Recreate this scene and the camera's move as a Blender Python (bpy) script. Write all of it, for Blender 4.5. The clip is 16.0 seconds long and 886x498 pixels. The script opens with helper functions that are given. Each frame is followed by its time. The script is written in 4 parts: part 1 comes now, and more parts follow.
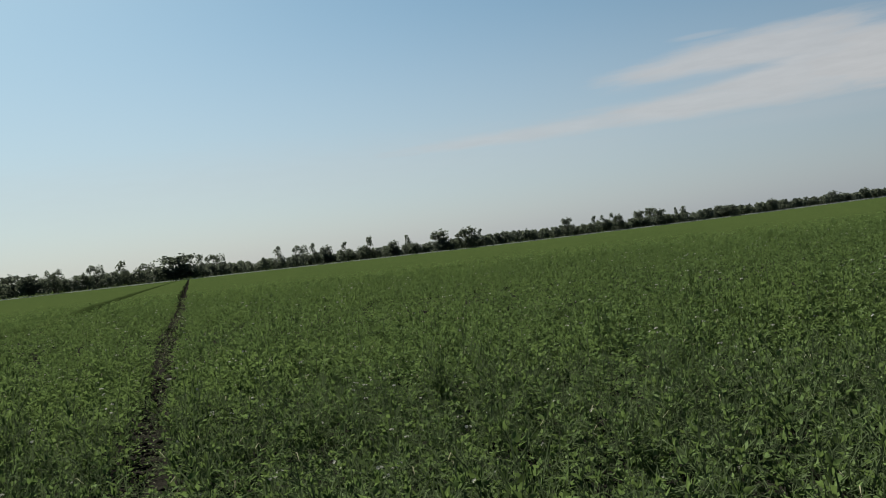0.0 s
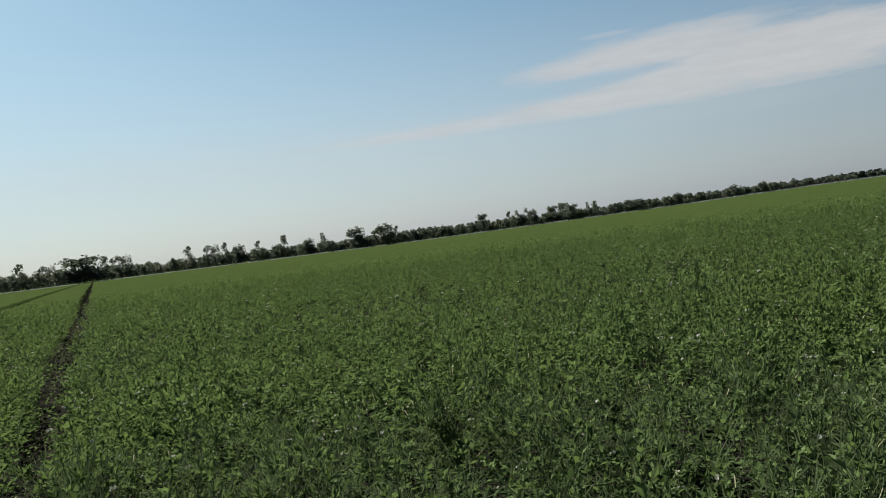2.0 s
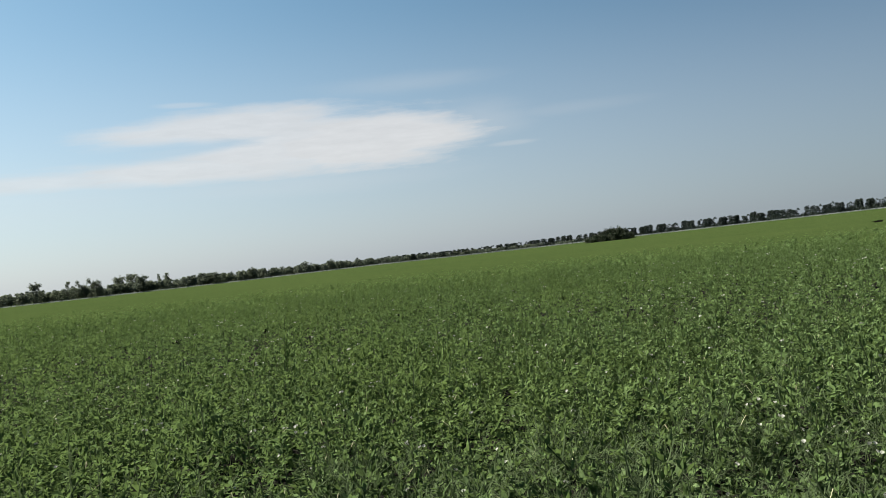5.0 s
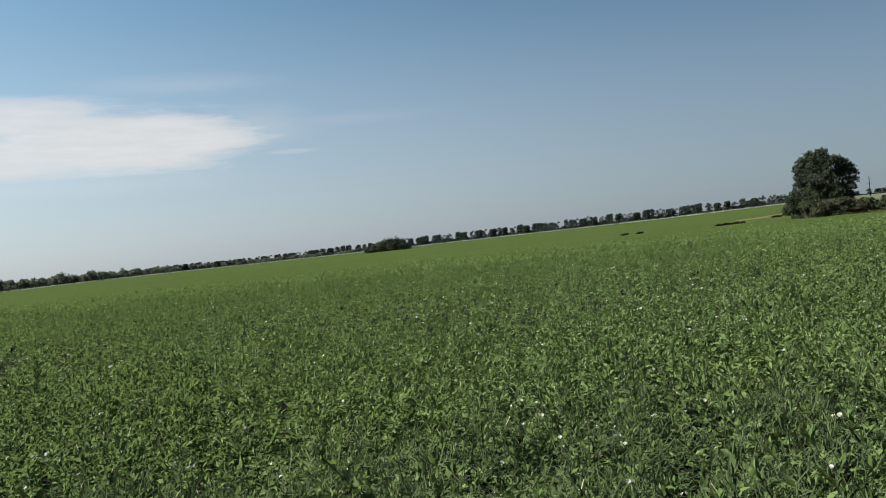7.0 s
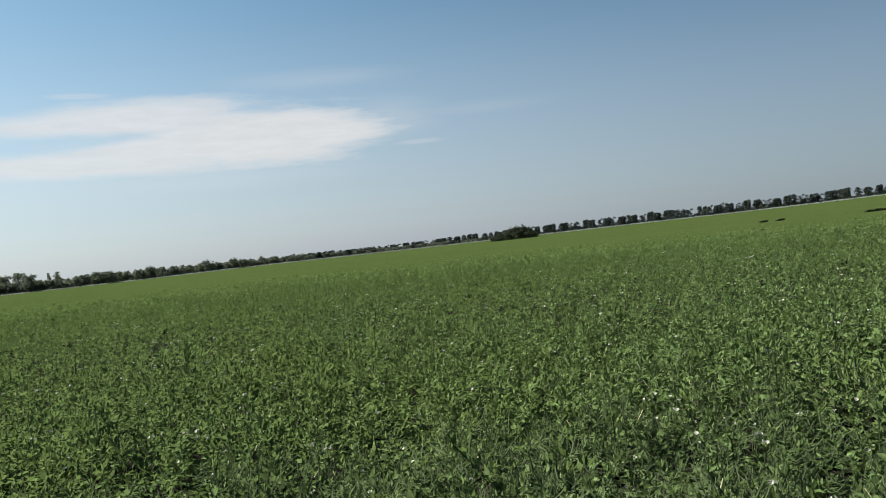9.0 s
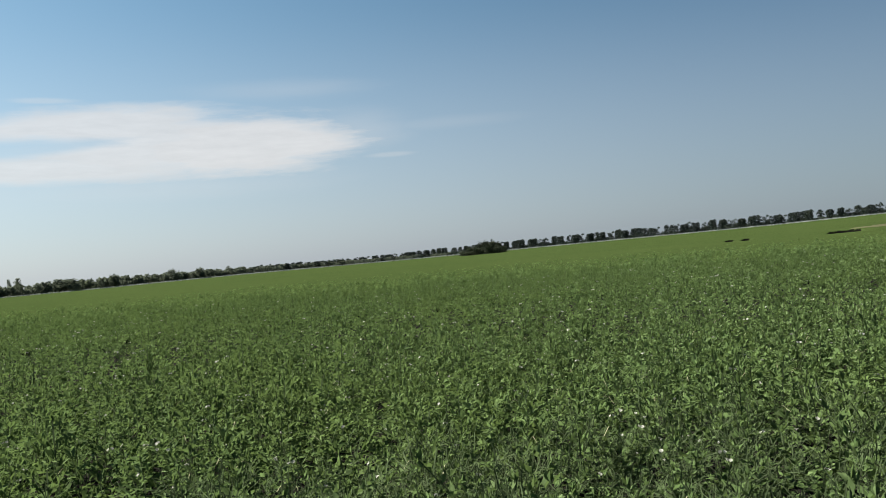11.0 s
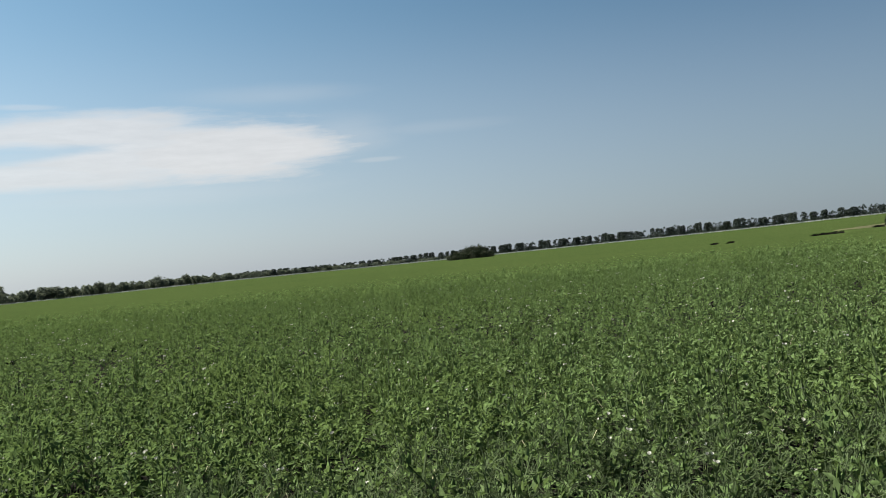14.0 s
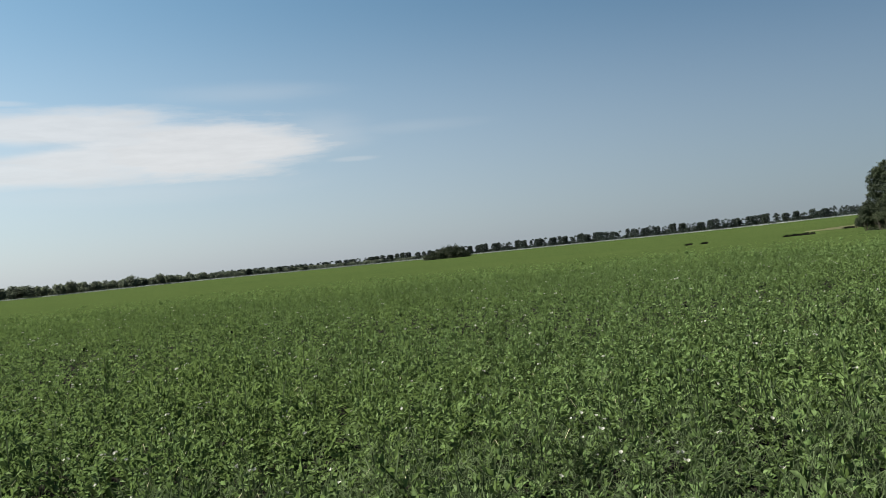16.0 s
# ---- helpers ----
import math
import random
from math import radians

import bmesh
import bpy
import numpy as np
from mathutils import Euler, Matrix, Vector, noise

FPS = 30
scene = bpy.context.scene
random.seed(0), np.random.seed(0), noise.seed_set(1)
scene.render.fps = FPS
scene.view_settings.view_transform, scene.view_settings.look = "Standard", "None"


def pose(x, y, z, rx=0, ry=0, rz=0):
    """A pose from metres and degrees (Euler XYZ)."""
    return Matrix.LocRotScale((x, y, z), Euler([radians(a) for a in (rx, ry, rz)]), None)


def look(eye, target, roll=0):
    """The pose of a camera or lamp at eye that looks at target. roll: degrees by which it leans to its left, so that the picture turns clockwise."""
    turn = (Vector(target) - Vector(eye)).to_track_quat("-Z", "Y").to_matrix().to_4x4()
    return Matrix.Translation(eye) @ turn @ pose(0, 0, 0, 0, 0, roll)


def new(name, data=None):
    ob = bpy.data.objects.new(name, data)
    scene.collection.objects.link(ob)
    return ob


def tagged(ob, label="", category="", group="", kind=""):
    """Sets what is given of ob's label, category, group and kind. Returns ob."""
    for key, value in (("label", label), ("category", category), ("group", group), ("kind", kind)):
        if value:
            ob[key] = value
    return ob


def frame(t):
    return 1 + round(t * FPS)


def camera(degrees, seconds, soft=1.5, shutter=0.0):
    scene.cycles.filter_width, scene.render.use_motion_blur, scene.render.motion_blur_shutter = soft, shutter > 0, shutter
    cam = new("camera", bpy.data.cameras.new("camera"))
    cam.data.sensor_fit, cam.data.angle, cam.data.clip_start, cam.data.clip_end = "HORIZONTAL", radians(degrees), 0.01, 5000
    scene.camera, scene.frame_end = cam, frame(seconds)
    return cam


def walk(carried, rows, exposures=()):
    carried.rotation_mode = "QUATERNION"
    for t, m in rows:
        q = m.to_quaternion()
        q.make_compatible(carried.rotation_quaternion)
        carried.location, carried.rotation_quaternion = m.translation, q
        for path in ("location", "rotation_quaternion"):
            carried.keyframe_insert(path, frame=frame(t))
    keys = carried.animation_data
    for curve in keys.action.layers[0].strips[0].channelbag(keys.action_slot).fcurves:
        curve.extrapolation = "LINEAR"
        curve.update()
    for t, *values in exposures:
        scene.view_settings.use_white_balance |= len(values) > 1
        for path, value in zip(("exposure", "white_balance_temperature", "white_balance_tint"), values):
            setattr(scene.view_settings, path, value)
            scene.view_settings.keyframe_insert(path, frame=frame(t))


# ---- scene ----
EXPOSURES = [(0.0, 1.720), (0.5, 1.800), (1.5, 1.875), (2.5, 1.815), (3.0, 1.888), (3.5, 2.158), (4.0, 2.34), (4.5, 2.30), (5.0, 2.218), (9.0, 2.258), (16.0, 2.258)]
SKY_AIR, SKY_DUST = 1.0, 1.0
SKY_NEAR, SKY_FAR = (0.436, 0.541, 0.512, 1.0), (0.180, 0.252, 0.282, 1.0)
CLOUD = (3.35, 3.29, 3.24)
HAZE_L, HAZE_R = (3.25, 3.38, 3.96, 1.0), (1.25, 1.45, 1.76, 1.0)

cam = camera(58.03, 16.0, soft=0.85)
# seconds, x, y, z, pitch, roll, yaw
ROWS = [
    (0.0, 0.000, 0.000, 1.646, -0.46, 6.64, 0.00),
    (0.5, -0.170, 0.591, 1.571, -4.96, 7.24, 1.23),
    (1.0, -0.309, 0.961, 1.624, -4.64, 7.46, 6.28),
    (1.5, -0.458, 1.493, 1.633, -3.52, 6.43, -2.07),
    (2.0, -0.505, 1.885, 1.642, -1.44, 7.46, -6.10),
    (2.5, -0.424, 2.351, 1.652, -0.95, 7.95, -7.50),
    (2.8, -0.405, 2.364, 1.668, -2.68, 8.95, -17.70),
    (3.0, -0.416, 2.495, 1.641, -4.36, 8.31, -30.64),
    (3.2, -0.371, 2.606, 1.635, -4.89, 7.43, -42.98),
    (3.5, -0.390, 2.568, 1.647, -3.57, 7.72, -56.84),
    (3.7, -0.381, 2.574, 1.650, -3.85, 7.66, -60.09),
    (3.9, -0.372, 2.580, 1.649, -2.72, 7.62, -59.44),
    (4.0, -0.362, 2.586, 1.646, -2.64, 7.62, -57.97),
    (4.5, -0.354, 2.650, 1.647, -0.72, 6.59, -41.72),
    (5.0, -0.336, 2.710, 1.647, 0.33, 5.76, -36.11),
    (5.2, -0.331, 2.700, 1.645, 0.46, 5.33, -37.76),
    (5.7, -0.331, 2.698, 1.646, 0.10, 5.25, -44.10),
    (6.3, -0.331, 2.695, 1.647, -0.75, 5.60, -52.10),
    (6.8, -0.331, 2.693, 1.648, -0.70, 5.60, -53.00),
    (7.3, -0.330, 2.691, 1.649, -0.26, 5.43, -48.28),
    (7.5, -0.325, 2.707, 1.649, -0.49, 5.49, -46.09),
    (8.0, -0.338, 2.710, 1.655, -0.48, 5.74, -42.87),
    (8.5, -0.338, 2.712, 1.655, -0.60, 5.64, -42.86),
    (9.0, -0.335, 2.710, 1.657, -0.47, 5.69, -42.83),
    (9.2, -0.321, 2.721, 1.657, -0.50, 5.43, -43.29),
    (11.3, -0.330, 2.719, 1.658, 0.59, 4.62, -45.51),
    (11.5, -0.334, 2.713, 1.663, 0.64, 4.89, -46.10),
    (12.0, -0.330, 2.706, 1.665, 0.90, 5.50, -46.04),
    (12.5, -0.343, 2.692, 1.671, 1.50, 5.41, -46.07),
    (13.0, -0.318, 2.705, 1.667, 1.41, 5.31, -47.49),
    (13.5, -0.333, 2.731, 1.655, 0.61, 5.38, -45.38),
    (14.0, -0.340, 2.713, 1.660, 0.58, 5.04, -45.98),
    (14.5, -0.329, 2.709, 1.657, 0.56, 4.99, -46.75),
    (15.0, -0.320, 2.702, 1.660, 0.47, 5.33, -47.70),
    (15.5, -0.329, 2.709, 1.656, 0.41, 5.14, -47.23),
    (16.0, -0.327, 2.703, 1.658, 0.42, 4.89, -47.66),
]
walk(cam, [(t, pose(x, y, z, 90 + p, r, w)) for t, x, y, z, p, r, w in ROWS],
     exposures=EXPOSURES)

# ---------- sun and sky ----------
SUN_AZ, SUN_EL = 36.0, 46.0          # azimuth counts to the left of +y
sun_dir = Vector((-math.sin(radians(SUN_AZ)) * math.cos(radians(SUN_EL)),
                  math.cos(radians(SUN_AZ)) * math.cos(radians(SUN_EL)), math.sin(radians(SUN_EL))))
sun_data = bpy.data.lights.new("sun", "SUN")
sun_data.energy, sun_data.angle, sun_data.color = 5.0, radians(0.53), (1.0, 0.95, 0.87)
sun = new("sun", sun_data)
sun.matrix_world = look(sun_dir * 200, (0, 0, 0))


class Nodes:
    """A short way to write node trees."""

    def __init__(self, tree):
        self.tree = tree
        tree.nodes.clear()

    def add(self, kind):
        return self.tree.nodes.new(kind)

    def put(self, sock, value):
        if isinstance(value, bpy.types.NodeSocket):
            self.tree.links.new(value, sock)
        else:
            sock.default_value = value

    def math(self, op, a, b=0.0, c=0.0, clamp=False):
        n = self.add("ShaderNodeMath")
        n.operation, n.use_clamp = op, clamp
        for i, v in enumerate((a, b, c)):
            self.put(n.inputs[i], v)
        return n.outputs[0]

    def ramp(self, v, lo, hi, a=0.0, b=1.0):
        n = self.add("ShaderNodeMapRange")
        n.interpolation_type = "SMOOTHSTEP"
        for i, q in enumerate((v, lo, hi, a, b)):
            self.put(n.inputs[i], q)
        return n.outputs[0]

    def mix(self, f, a, b):
        n = self.add("ShaderNodeMix")
        n.data_type = "RGBA"
        self.put(n.inputs[0], f)
        self.put(n.inputs[6], a)
        self.put(n.inputs[7], b)
        return n.outputs[2]

    def noise(self, vec, scale, detail=4.0, rough=0.55):
        n = self.add("ShaderNodeTexNoise")
        if vec is not None:
            self.put(n.inputs["Vector"], vec)
        n.inputs["Scale"].default_value = scale
        n.inputs["Detail"].default_value = detail
        n.inputs["Roughness"].default_value = rough
        return n.outputs["Fac"]

    def scaled(self, vec, sx, sy, sz):
        n = self.add("ShaderNodeVectorMath")
        n.operation = "MULTIPLY"
        self.put(n.inputs[0], vec)
        n.inputs[1].default_value = (sx, sy, sz)
        return n.outputs[0]


def rgb(r, g, b):
    return (r, g, b, 1.0)


world = bpy.data.worlds.new("sky")
scene.world = world
world.use_nodes = True
w = Nodes(world.node_tree)
sky = w.add("ShaderNodeTexSky")
sky.sky_type, sky.sun_disc = "NISHITA", False
sky.sun_elevation, sky.sun_rotation = radians(SUN_EL), radians(-SUN_AZ)
sky.altitude, sky.air_density, sky.dust_density, sky.ozone_density = 100, SKY_AIR, SKY_DUST, 1.5
co = w.add("ShaderNodeTexCoord").outputs["Generated"]
sep = w.add("ShaderNodeSeparateXYZ")
w.put(sep.inputs[0], co)
az = w.math("MULTIPLY", w.math("ARCTAN2", w.math("MULTIPLY", sep.outputs[0], -1.0), sep.outputs[1]), 57.29578)
el = w.math("MULTIPLY", w.math("ARCSINE", sep.outputs[2]), 57.29578)
comb = w.add("ShaderNodeCombineXYZ")
w.put(comb.inputs[0], w.math("MULTIPLY", az, 0.10))
w.put(comb.inputs[1], w.math("ADD", w.math("MULTIPLY", el, 0.75), w.math("MULTIPLY", az, 0.018)))
streak = w.noise(comb.outputs[0], 1.0, 6.0, 0.6)
comb2 = w.add("ShaderNodeCombineXYZ")
w.put(comb2.inputs[0], w.math("MULTIPLY", az, 0.35))
w.put(comb2.inputs[1], w.math("MULTIPLY", el, 1.9))
wisp = w.noise(comb2.outputs[0], 1.0, 5.0, 0.6)


def veil(a0, e0, ha, he, soft, tilt=0.0):
    """One bank of thin high cloud about (a0, e0), in degrees of azimuth and height."""
    da = w.math("DIVIDE", w.math("SUBTRACT", az, a0), ha)
    base = w.math("ADD", e0, w.math("MULTIPLY", w.math("SUBTRACT", az, a0), tilt))
    de = w.math("DIVIDE", w.math("SUBTRACT", el, base), he)
    d = w.math("SQRT", w.math("ADD", w.math("MULTIPLY", da, da), w.math("MULTIPLY", de, de)))
    d = w.math("ADD", d, w.math("MULTIPLY", w.math("SUBTRACT", streak, 0.5), 1.0))
    d = w.math("ADD", d, w.math("MULTIPLY", w.math("SUBTRACT", wisp, 0.5), 0.7))
    return w.ramp(d, 1.0 + soft, 1.0 - soft)


# body with a blunt end, two tongues trailing from it, and a few loose wisps
bank = w.math("MULTIPLY", veil(-31.4, 8.55, 7.9, 1.85, 0.34, -0.02), 0.92)
for a0, e0, ha, he, soft, tilt, k in ((-26.0, 8.8, 8.4, 2.1, 0.4, 0.0, 0.85), (-22.2, 10.2, 8.0, 1.05, 0.45, -0.05, 0.85), (-20.5, 7.35, 10.0, 0.85, 0.5, 0.0, 0.8),
                                      (-10.5, 7.05, 12.5, 0.5, 0.6, -0.03, 0.62), (-41.9, 7.35, 1.5, 0.16, 0.6, 0.0, 0.25), (-19.2, 11.75, 1.7, 0.17, 0.6, 0.0, 0.3),
                                      (-35.0, 12.25, 5.0, 0.5, 0.9, 0.0, 0.16), (-45.6, 9.3, 4.5, 0.35, 0.9, 0.0, 0.10), (-39.5, 9.2, 3.0, 1.1, 0.8, 0.0, 0.22),
                                      (-26.0, 5.9, 9.0, 0.7, 0.9, 0.0, 0.18), (8.0, 6.0, 26.0, 1.6, 0.9, 0.0, 0.18)):
    bank = w.math("MAXIMUM", bank, w.math("MULTIPLY", veil(a0, e0, ha, he, soft, tilt), k))
gap = w.math("MULTIPLY", veil(-18.0, 8.75, 5.5, 0.42, 0.6, -0.06), 0.8)
bank = w.math("MULTIPLY", bank, w.math("SUBTRACT", 1.0, gap))
lit = w.math("ADD", 0.86, w.math("MULTIPLY", wisp, 0.28))
cloud_col = w.add("ShaderNodeVectorMath")
cloud_col.operation = "SCALE"
cloud_col.inputs[0].default_value = CLOUD
w.put(cloud_col.inputs[3], lit)
tint = w.add("ShaderNodeMix")
tint.data_type, tint.blend_type = "RGBA", "MULTIPLY"
tint.inputs[0].default_value = 1.0
w.put(tint.inputs[6], sky.outputs[0])
# the sky dims and deepens away from the sun
dot = w.add("ShaderNodeVectorMath")
dot.operation = "DOT_PRODUCT"
w.put(dot.inputs[0], co)
dot.inputs[1].default_value = sun_dir
glow = w.ramp(dot.outputs["Value"], -0.5, 0.9)
w.put(tint.inputs[7], w.mix(glow, SKY_FAR, SKY_NEAR))
haze = w.ramp(el, 20.0, 0.0, 0.0, 0.6)
sky_col = w.mix(haze, tint.outputs[2], w.mix(glow, HAZE_R, HAZE_L))
total = w.mix(w.math("MULTIPLY", bank, 0.82), sky_col, cloud_col.outputs[0])
bg = w.add("ShaderNodeBackground")
w.put(bg.inputs[0], total)
bg.inputs[1].default_value = 0.05
w.put(w.add("ShaderNodeOutputWorld").inputs[0], bg.outputs[0])

# ---------- materials ----------


def material(name):
    m = bpy.data.materials.new(name)
    m.use_nodes = True
    return m, Nodes(m.node_tree)


def finish(n, col, rough=0.6, bump=None, bump_d=0.02, strength=0.5, translucent=0.0, tcol=None, spec=0.5):
    p = n.add("ShaderNodeBsdfPrincipled")
    n.put(p.inputs["Base Color"], col)
    n.put(p.inputs["Roughness"], rough)
    p.inputs["Specular IOR Level"].default_value = spec
    if bump is not None:
        b = n.add("ShaderNodeBump")
        b.inputs["Strength"].default_value, b.inputs["Distance"].default_value = strength, bump_d
        n.put(b.inputs["Height"], bump)
        n.put(p.inputs["Normal"], b.outputs[0])
    out = p.outputs[0]
    if translucent:
        t = n.add("ShaderNodeBsdfTranslucent")
        n.put(t.inputs[0], tcol if tcol is not None else col)
        mx = n.add("ShaderNodeMixShader")
        mx.inputs[0].default_value = translucent
        n.put(mx.inputs[1], out)
        n.put(mx.inputs[2], t.outputs[0])
        out = mx.outputs[0]
    n.put(n.add("ShaderNodeOutputMaterial").inputs[0], out)


def position(n):
    return n.add("ShaderNodeNewGeometry").outputs["Position"]


def leaf_material(name, dark, mid, light, rough=0.5, translucent=0.25, patch=0.35, spec=0.5, gap_specks=0.0):
    """Leaves: each its own shade, with drifts of yellower growth over metres, fine mottling, and shoots darkened in
    spots to paint shaded gaps.
    """
    m, n = material(name)
    geo = n.add("ShaderNodeNewGeometry")
    rnd = geo.outputs["Random Per Island"]
    big = n.noise(geo.outputs["Position"], patch, 4.0, 0.6)
    fine = n.noise(geo.outputs["Position"], 60.0, 2.0)
    c = n.mix(n.ramp(rnd, -0.1, 0.36), rgb(*dark), rgb(*mid))
    c = n.mix(n.math("MULTIPLY", n.ramp(rnd, 0.7, 1.0), 0.7), c, rgb(*light))
    c = n.mix(n.math("MULTIPLY", n.ramp(big, 0.42, 0.68), 0.35), c, rgb(light[0] * 0.8, light[1] * 0.82, light[2] * 0.45))
    c = n.mix(n.math("MULTIPLY", n.ramp(fine, 0.35, 0.75), 0.25), c, rgb(*dark))
    # dark spots put the shade of gaps between shoots into the leaf colour
    if gap_specks:
        shoot = n.noise(geo.outputs["Position"], 11.0, 2.0, 0.5)
        c = n.mix(n.math("MULTIPLY", n.ramp(shoot, 0.50, 0.44), gap_specks), c, rgb(*dark))
        c = n.mix(n.math("MULTIPLY", n.ramp(shoot, 0.56, 0.66), 0.4 * gap_specks), c, rgb(*light))
    lit_through = n.mix(0.5, c, rgb(mid[0] * 1.55, mid[1] * 1.5, mid[2] * 1.1))
    finish(n, c, rough, translucent=translucent, tcol=lit_through, spec=spec)
    return m


M_PEA = leaf_material("pea_leaf", (0.0170, 0.0275, 0.0092), (0.0640, 0.0995, 0.0360), (0.0945, 0.1310, 0.0600), 0.7, 0.32, 0.35, 0.0, 0.30)
M_OAK = leaf_material("tree_leaf", (0.0070, 0.0105, 0.0060), (0.0140, 0.0205, 0.0100), (0.0270, 0.0345, 0.0150), 0.7, 0.06, 0.3, 0.1)
M_SHRUB = leaf_material("shrub_leaf", (0.0157, 0.0246, 0.0112), (0.0224, 0.0325, 0.0151), (0.0370, 0.0448, 0.0207), 0.7, 0.12, 0.25, 0.1)
M_RUST = leaf_material("reddish_shrub_leaf", (0.0120, 0.0140, 0.0082), (0.0225, 0.0250, 0.0140), (0.0390, 0.0395, 0.0215), 0.7, 0.1, 0.3, 0.1)
# row leaves darkened for their side light, with haze blue mixed into the colour
M_ROW_HAZE = leaf_material("row_tree_leaf_haze", (0.0101, 0.0146, 0.0134), (0.0190, 0.0252, 0.0218), (0.0302, 0.0375, 0.0297), 0.9, 0.12, 0.02, 0.0)
# belt leaves painted paler and bluer to carry the haze of distance
M_FAR_HAZE = leaf_material("far_tree_leaf_haze", (0.0314, 0.0403, 0.0358), (0.0504, 0.0610, 0.0504), (0.0756, 0.0868, 0.0661), 0.9, 0.38, 0.02, 0.0)


def plain_material(name, a, b, scale, rough=0.8, bump=0.02, translucent=0.0, stretch=(1, 1, 1), spec=0.3):
    m, n = material(name)
    p = n.scaled(position(n), *stretch)
    f1 = n.noise(p, scale, 5.0)
    f2 = n.noise(p, scale * 9, 3.0)
    c = n.mix(n.ramp(n.math("ADD", n.math("MULTIPLY", f1, 0.65), n.math("MULTIPLY", f2, 0.35)), 0.35, 0.65), rgb(*a), rgb(*b))
    finish(n, c, rough, f2, bump, 0.6, translucent, spec=spec)
    return m


M_SOIL = plain_material("soil", (0.0042, 0.0042, 0.0034), (0.0112, 0.0108, 0.0086), 3.0, 1.0, 0.03, spec=0.0)
# near-black soil for the hollows: the shade inside them is put into the colour
M_HOLLOW_SHADE = plain_material("hollow_shade_soil", (0.0020, 0.0024, 0.0017), (0.0042, 0.0046, 0.0030), 2.0, 1.0, 0.03, spec=0.0)
M_STRAW = plain_material("dry_stem", (0.1014, 0.1014, 0.0585), (0.1638, 0.1638, 0.1014), 8.0, 0.8, 0.001, 0.1, spec=0.05)
M_STEM = plain_material("green_stem", (0.0281, 0.0413, 0.0183), (0.0499, 0.0671, 0.0328), 8.0, 0.8, 0.001, 0.3, spec=0.0)
M_PETAL = plain_material("white_petal", (0.1950, 0.2028, 0.1638), (0.2652, 0.2691, 0.2340), 30.0, 0.8, 0.001, 0.25, spec=0.05)
M_BARK = plain_material("bark", (0.0224, 0.0179, 0.0140), (0.0532, 0.0448, 0.0364), 3.0, 0.9, 0.03, stretch=(1, 1, 0.25))
M_POLE = plain_material("weathered_pole", (0.0025, 0.0030, 0.0036), (0.0050, 0.0058, 0.0065), 2.0, 0.85, 0.01, stretch=(1, 1, 0.2), spec=0.0)
M_METAL = plain_material("dull_metal", (0.0090, 0.0095, 0.0100), (0.0200, 0.0205, 0.0210), 4.0, 0.5, 0.002, spec=0.1)
M_CERAMIC = plain_material("insulator_glaze", (0.0350, 0.0340, 0.0310), (0.0500, 0.0490, 0.0450), 9.0, 0.25, 0.001)
M_VERGE = plain_material("pale_blade", (0.1872, 0.2067, 0.2028), (0.2574, 0.2769, 0.2730), 2.0, 0.9, 0.01, 0.3, spec=0.05)
M_PATH = plain_material("dry_path", (0.0281, 0.0289, 0.0140), (0.0437, 0.0413, 0.0211), 0.4, 0.9, 0.05, spec=0.05)
M_PALE = plain_material("pale_field", (0.0358, 0.0420, 0.0279), (0.0502, 0.0559, 0.0385), 0.03, 1.0, 0.1, spec=0.0)


def field_material():
    """The closed canopy seen at a flat angle: drifts, faint drill lines, speckle of leaves, and shaded gaps painted as
    dark specks.
    """
    m, n = material("pea_canopy")
    pos = position(n)
    big = n.noise(pos, 0.035, 5.0, 0.6)
    midn = n.noise(pos, 0.5, 4.0, 0.6)
    fine = n.noise(pos, 5.0, 3.0, 0.6)
    gap_shade = n.noise(pos, 8.0, 2.0, 0.6)
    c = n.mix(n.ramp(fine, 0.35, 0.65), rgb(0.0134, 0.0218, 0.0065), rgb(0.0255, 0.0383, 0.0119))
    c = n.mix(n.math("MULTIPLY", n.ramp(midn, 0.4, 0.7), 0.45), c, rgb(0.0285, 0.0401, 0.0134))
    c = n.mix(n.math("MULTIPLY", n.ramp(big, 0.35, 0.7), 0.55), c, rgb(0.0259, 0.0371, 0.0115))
    c = n.mix(n.math("MULTIPLY", n.ramp(gap_shade, 0.56, 0.66), 0.7), c, rgb(0.0106, 0.0183, 0.0064))
    finish(n, c, 1.0, n.math("ADD", fine, n.math("MULTIPLY", midn, 0.6)), 0.22, 0.6, 0.0, spec=0.0)
    return m


M_FIELD = field_material()

# ---------- mesh tools ----------


def mesh_of(name, verts, tris, mats, index=None):
    """A mesh from numpy arrays of corners and triangles."""
    verts, tris = np.asarray(verts, np.float32), np.asarray(tris, np.int32)
    me = bpy.data.meshes.new(name)
    me.vertices.add(len(verts))
    me.vertices.foreach_set("co", verts.ravel())
    k = tris.shape[1]
    me.loops.add(len(tris) * k)
    me.loops.foreach_set("vertex_index", tris.ravel())
    me.polygons.add(len(tris))
    me.polygons.foreach_set("loop_start", np.arange(len(tris), dtype=np.int32) * k)
    for m in mats:
        me.materials.append(m)
    if index is not None:
        me.polygons.foreach_set("material_index", np.asarray(index, np.int32))
    me.update(calc_edges=True)
    return me


def part(name, me, parent=None, label=""):
    ob = new(name, me)
    if parent is not None:
        ob.parent = parent
    if label:
        ob["label"] = label
    return ob


def holder(name, m):
    ob = new(name)
    ob.matrix_world = m
    return ob


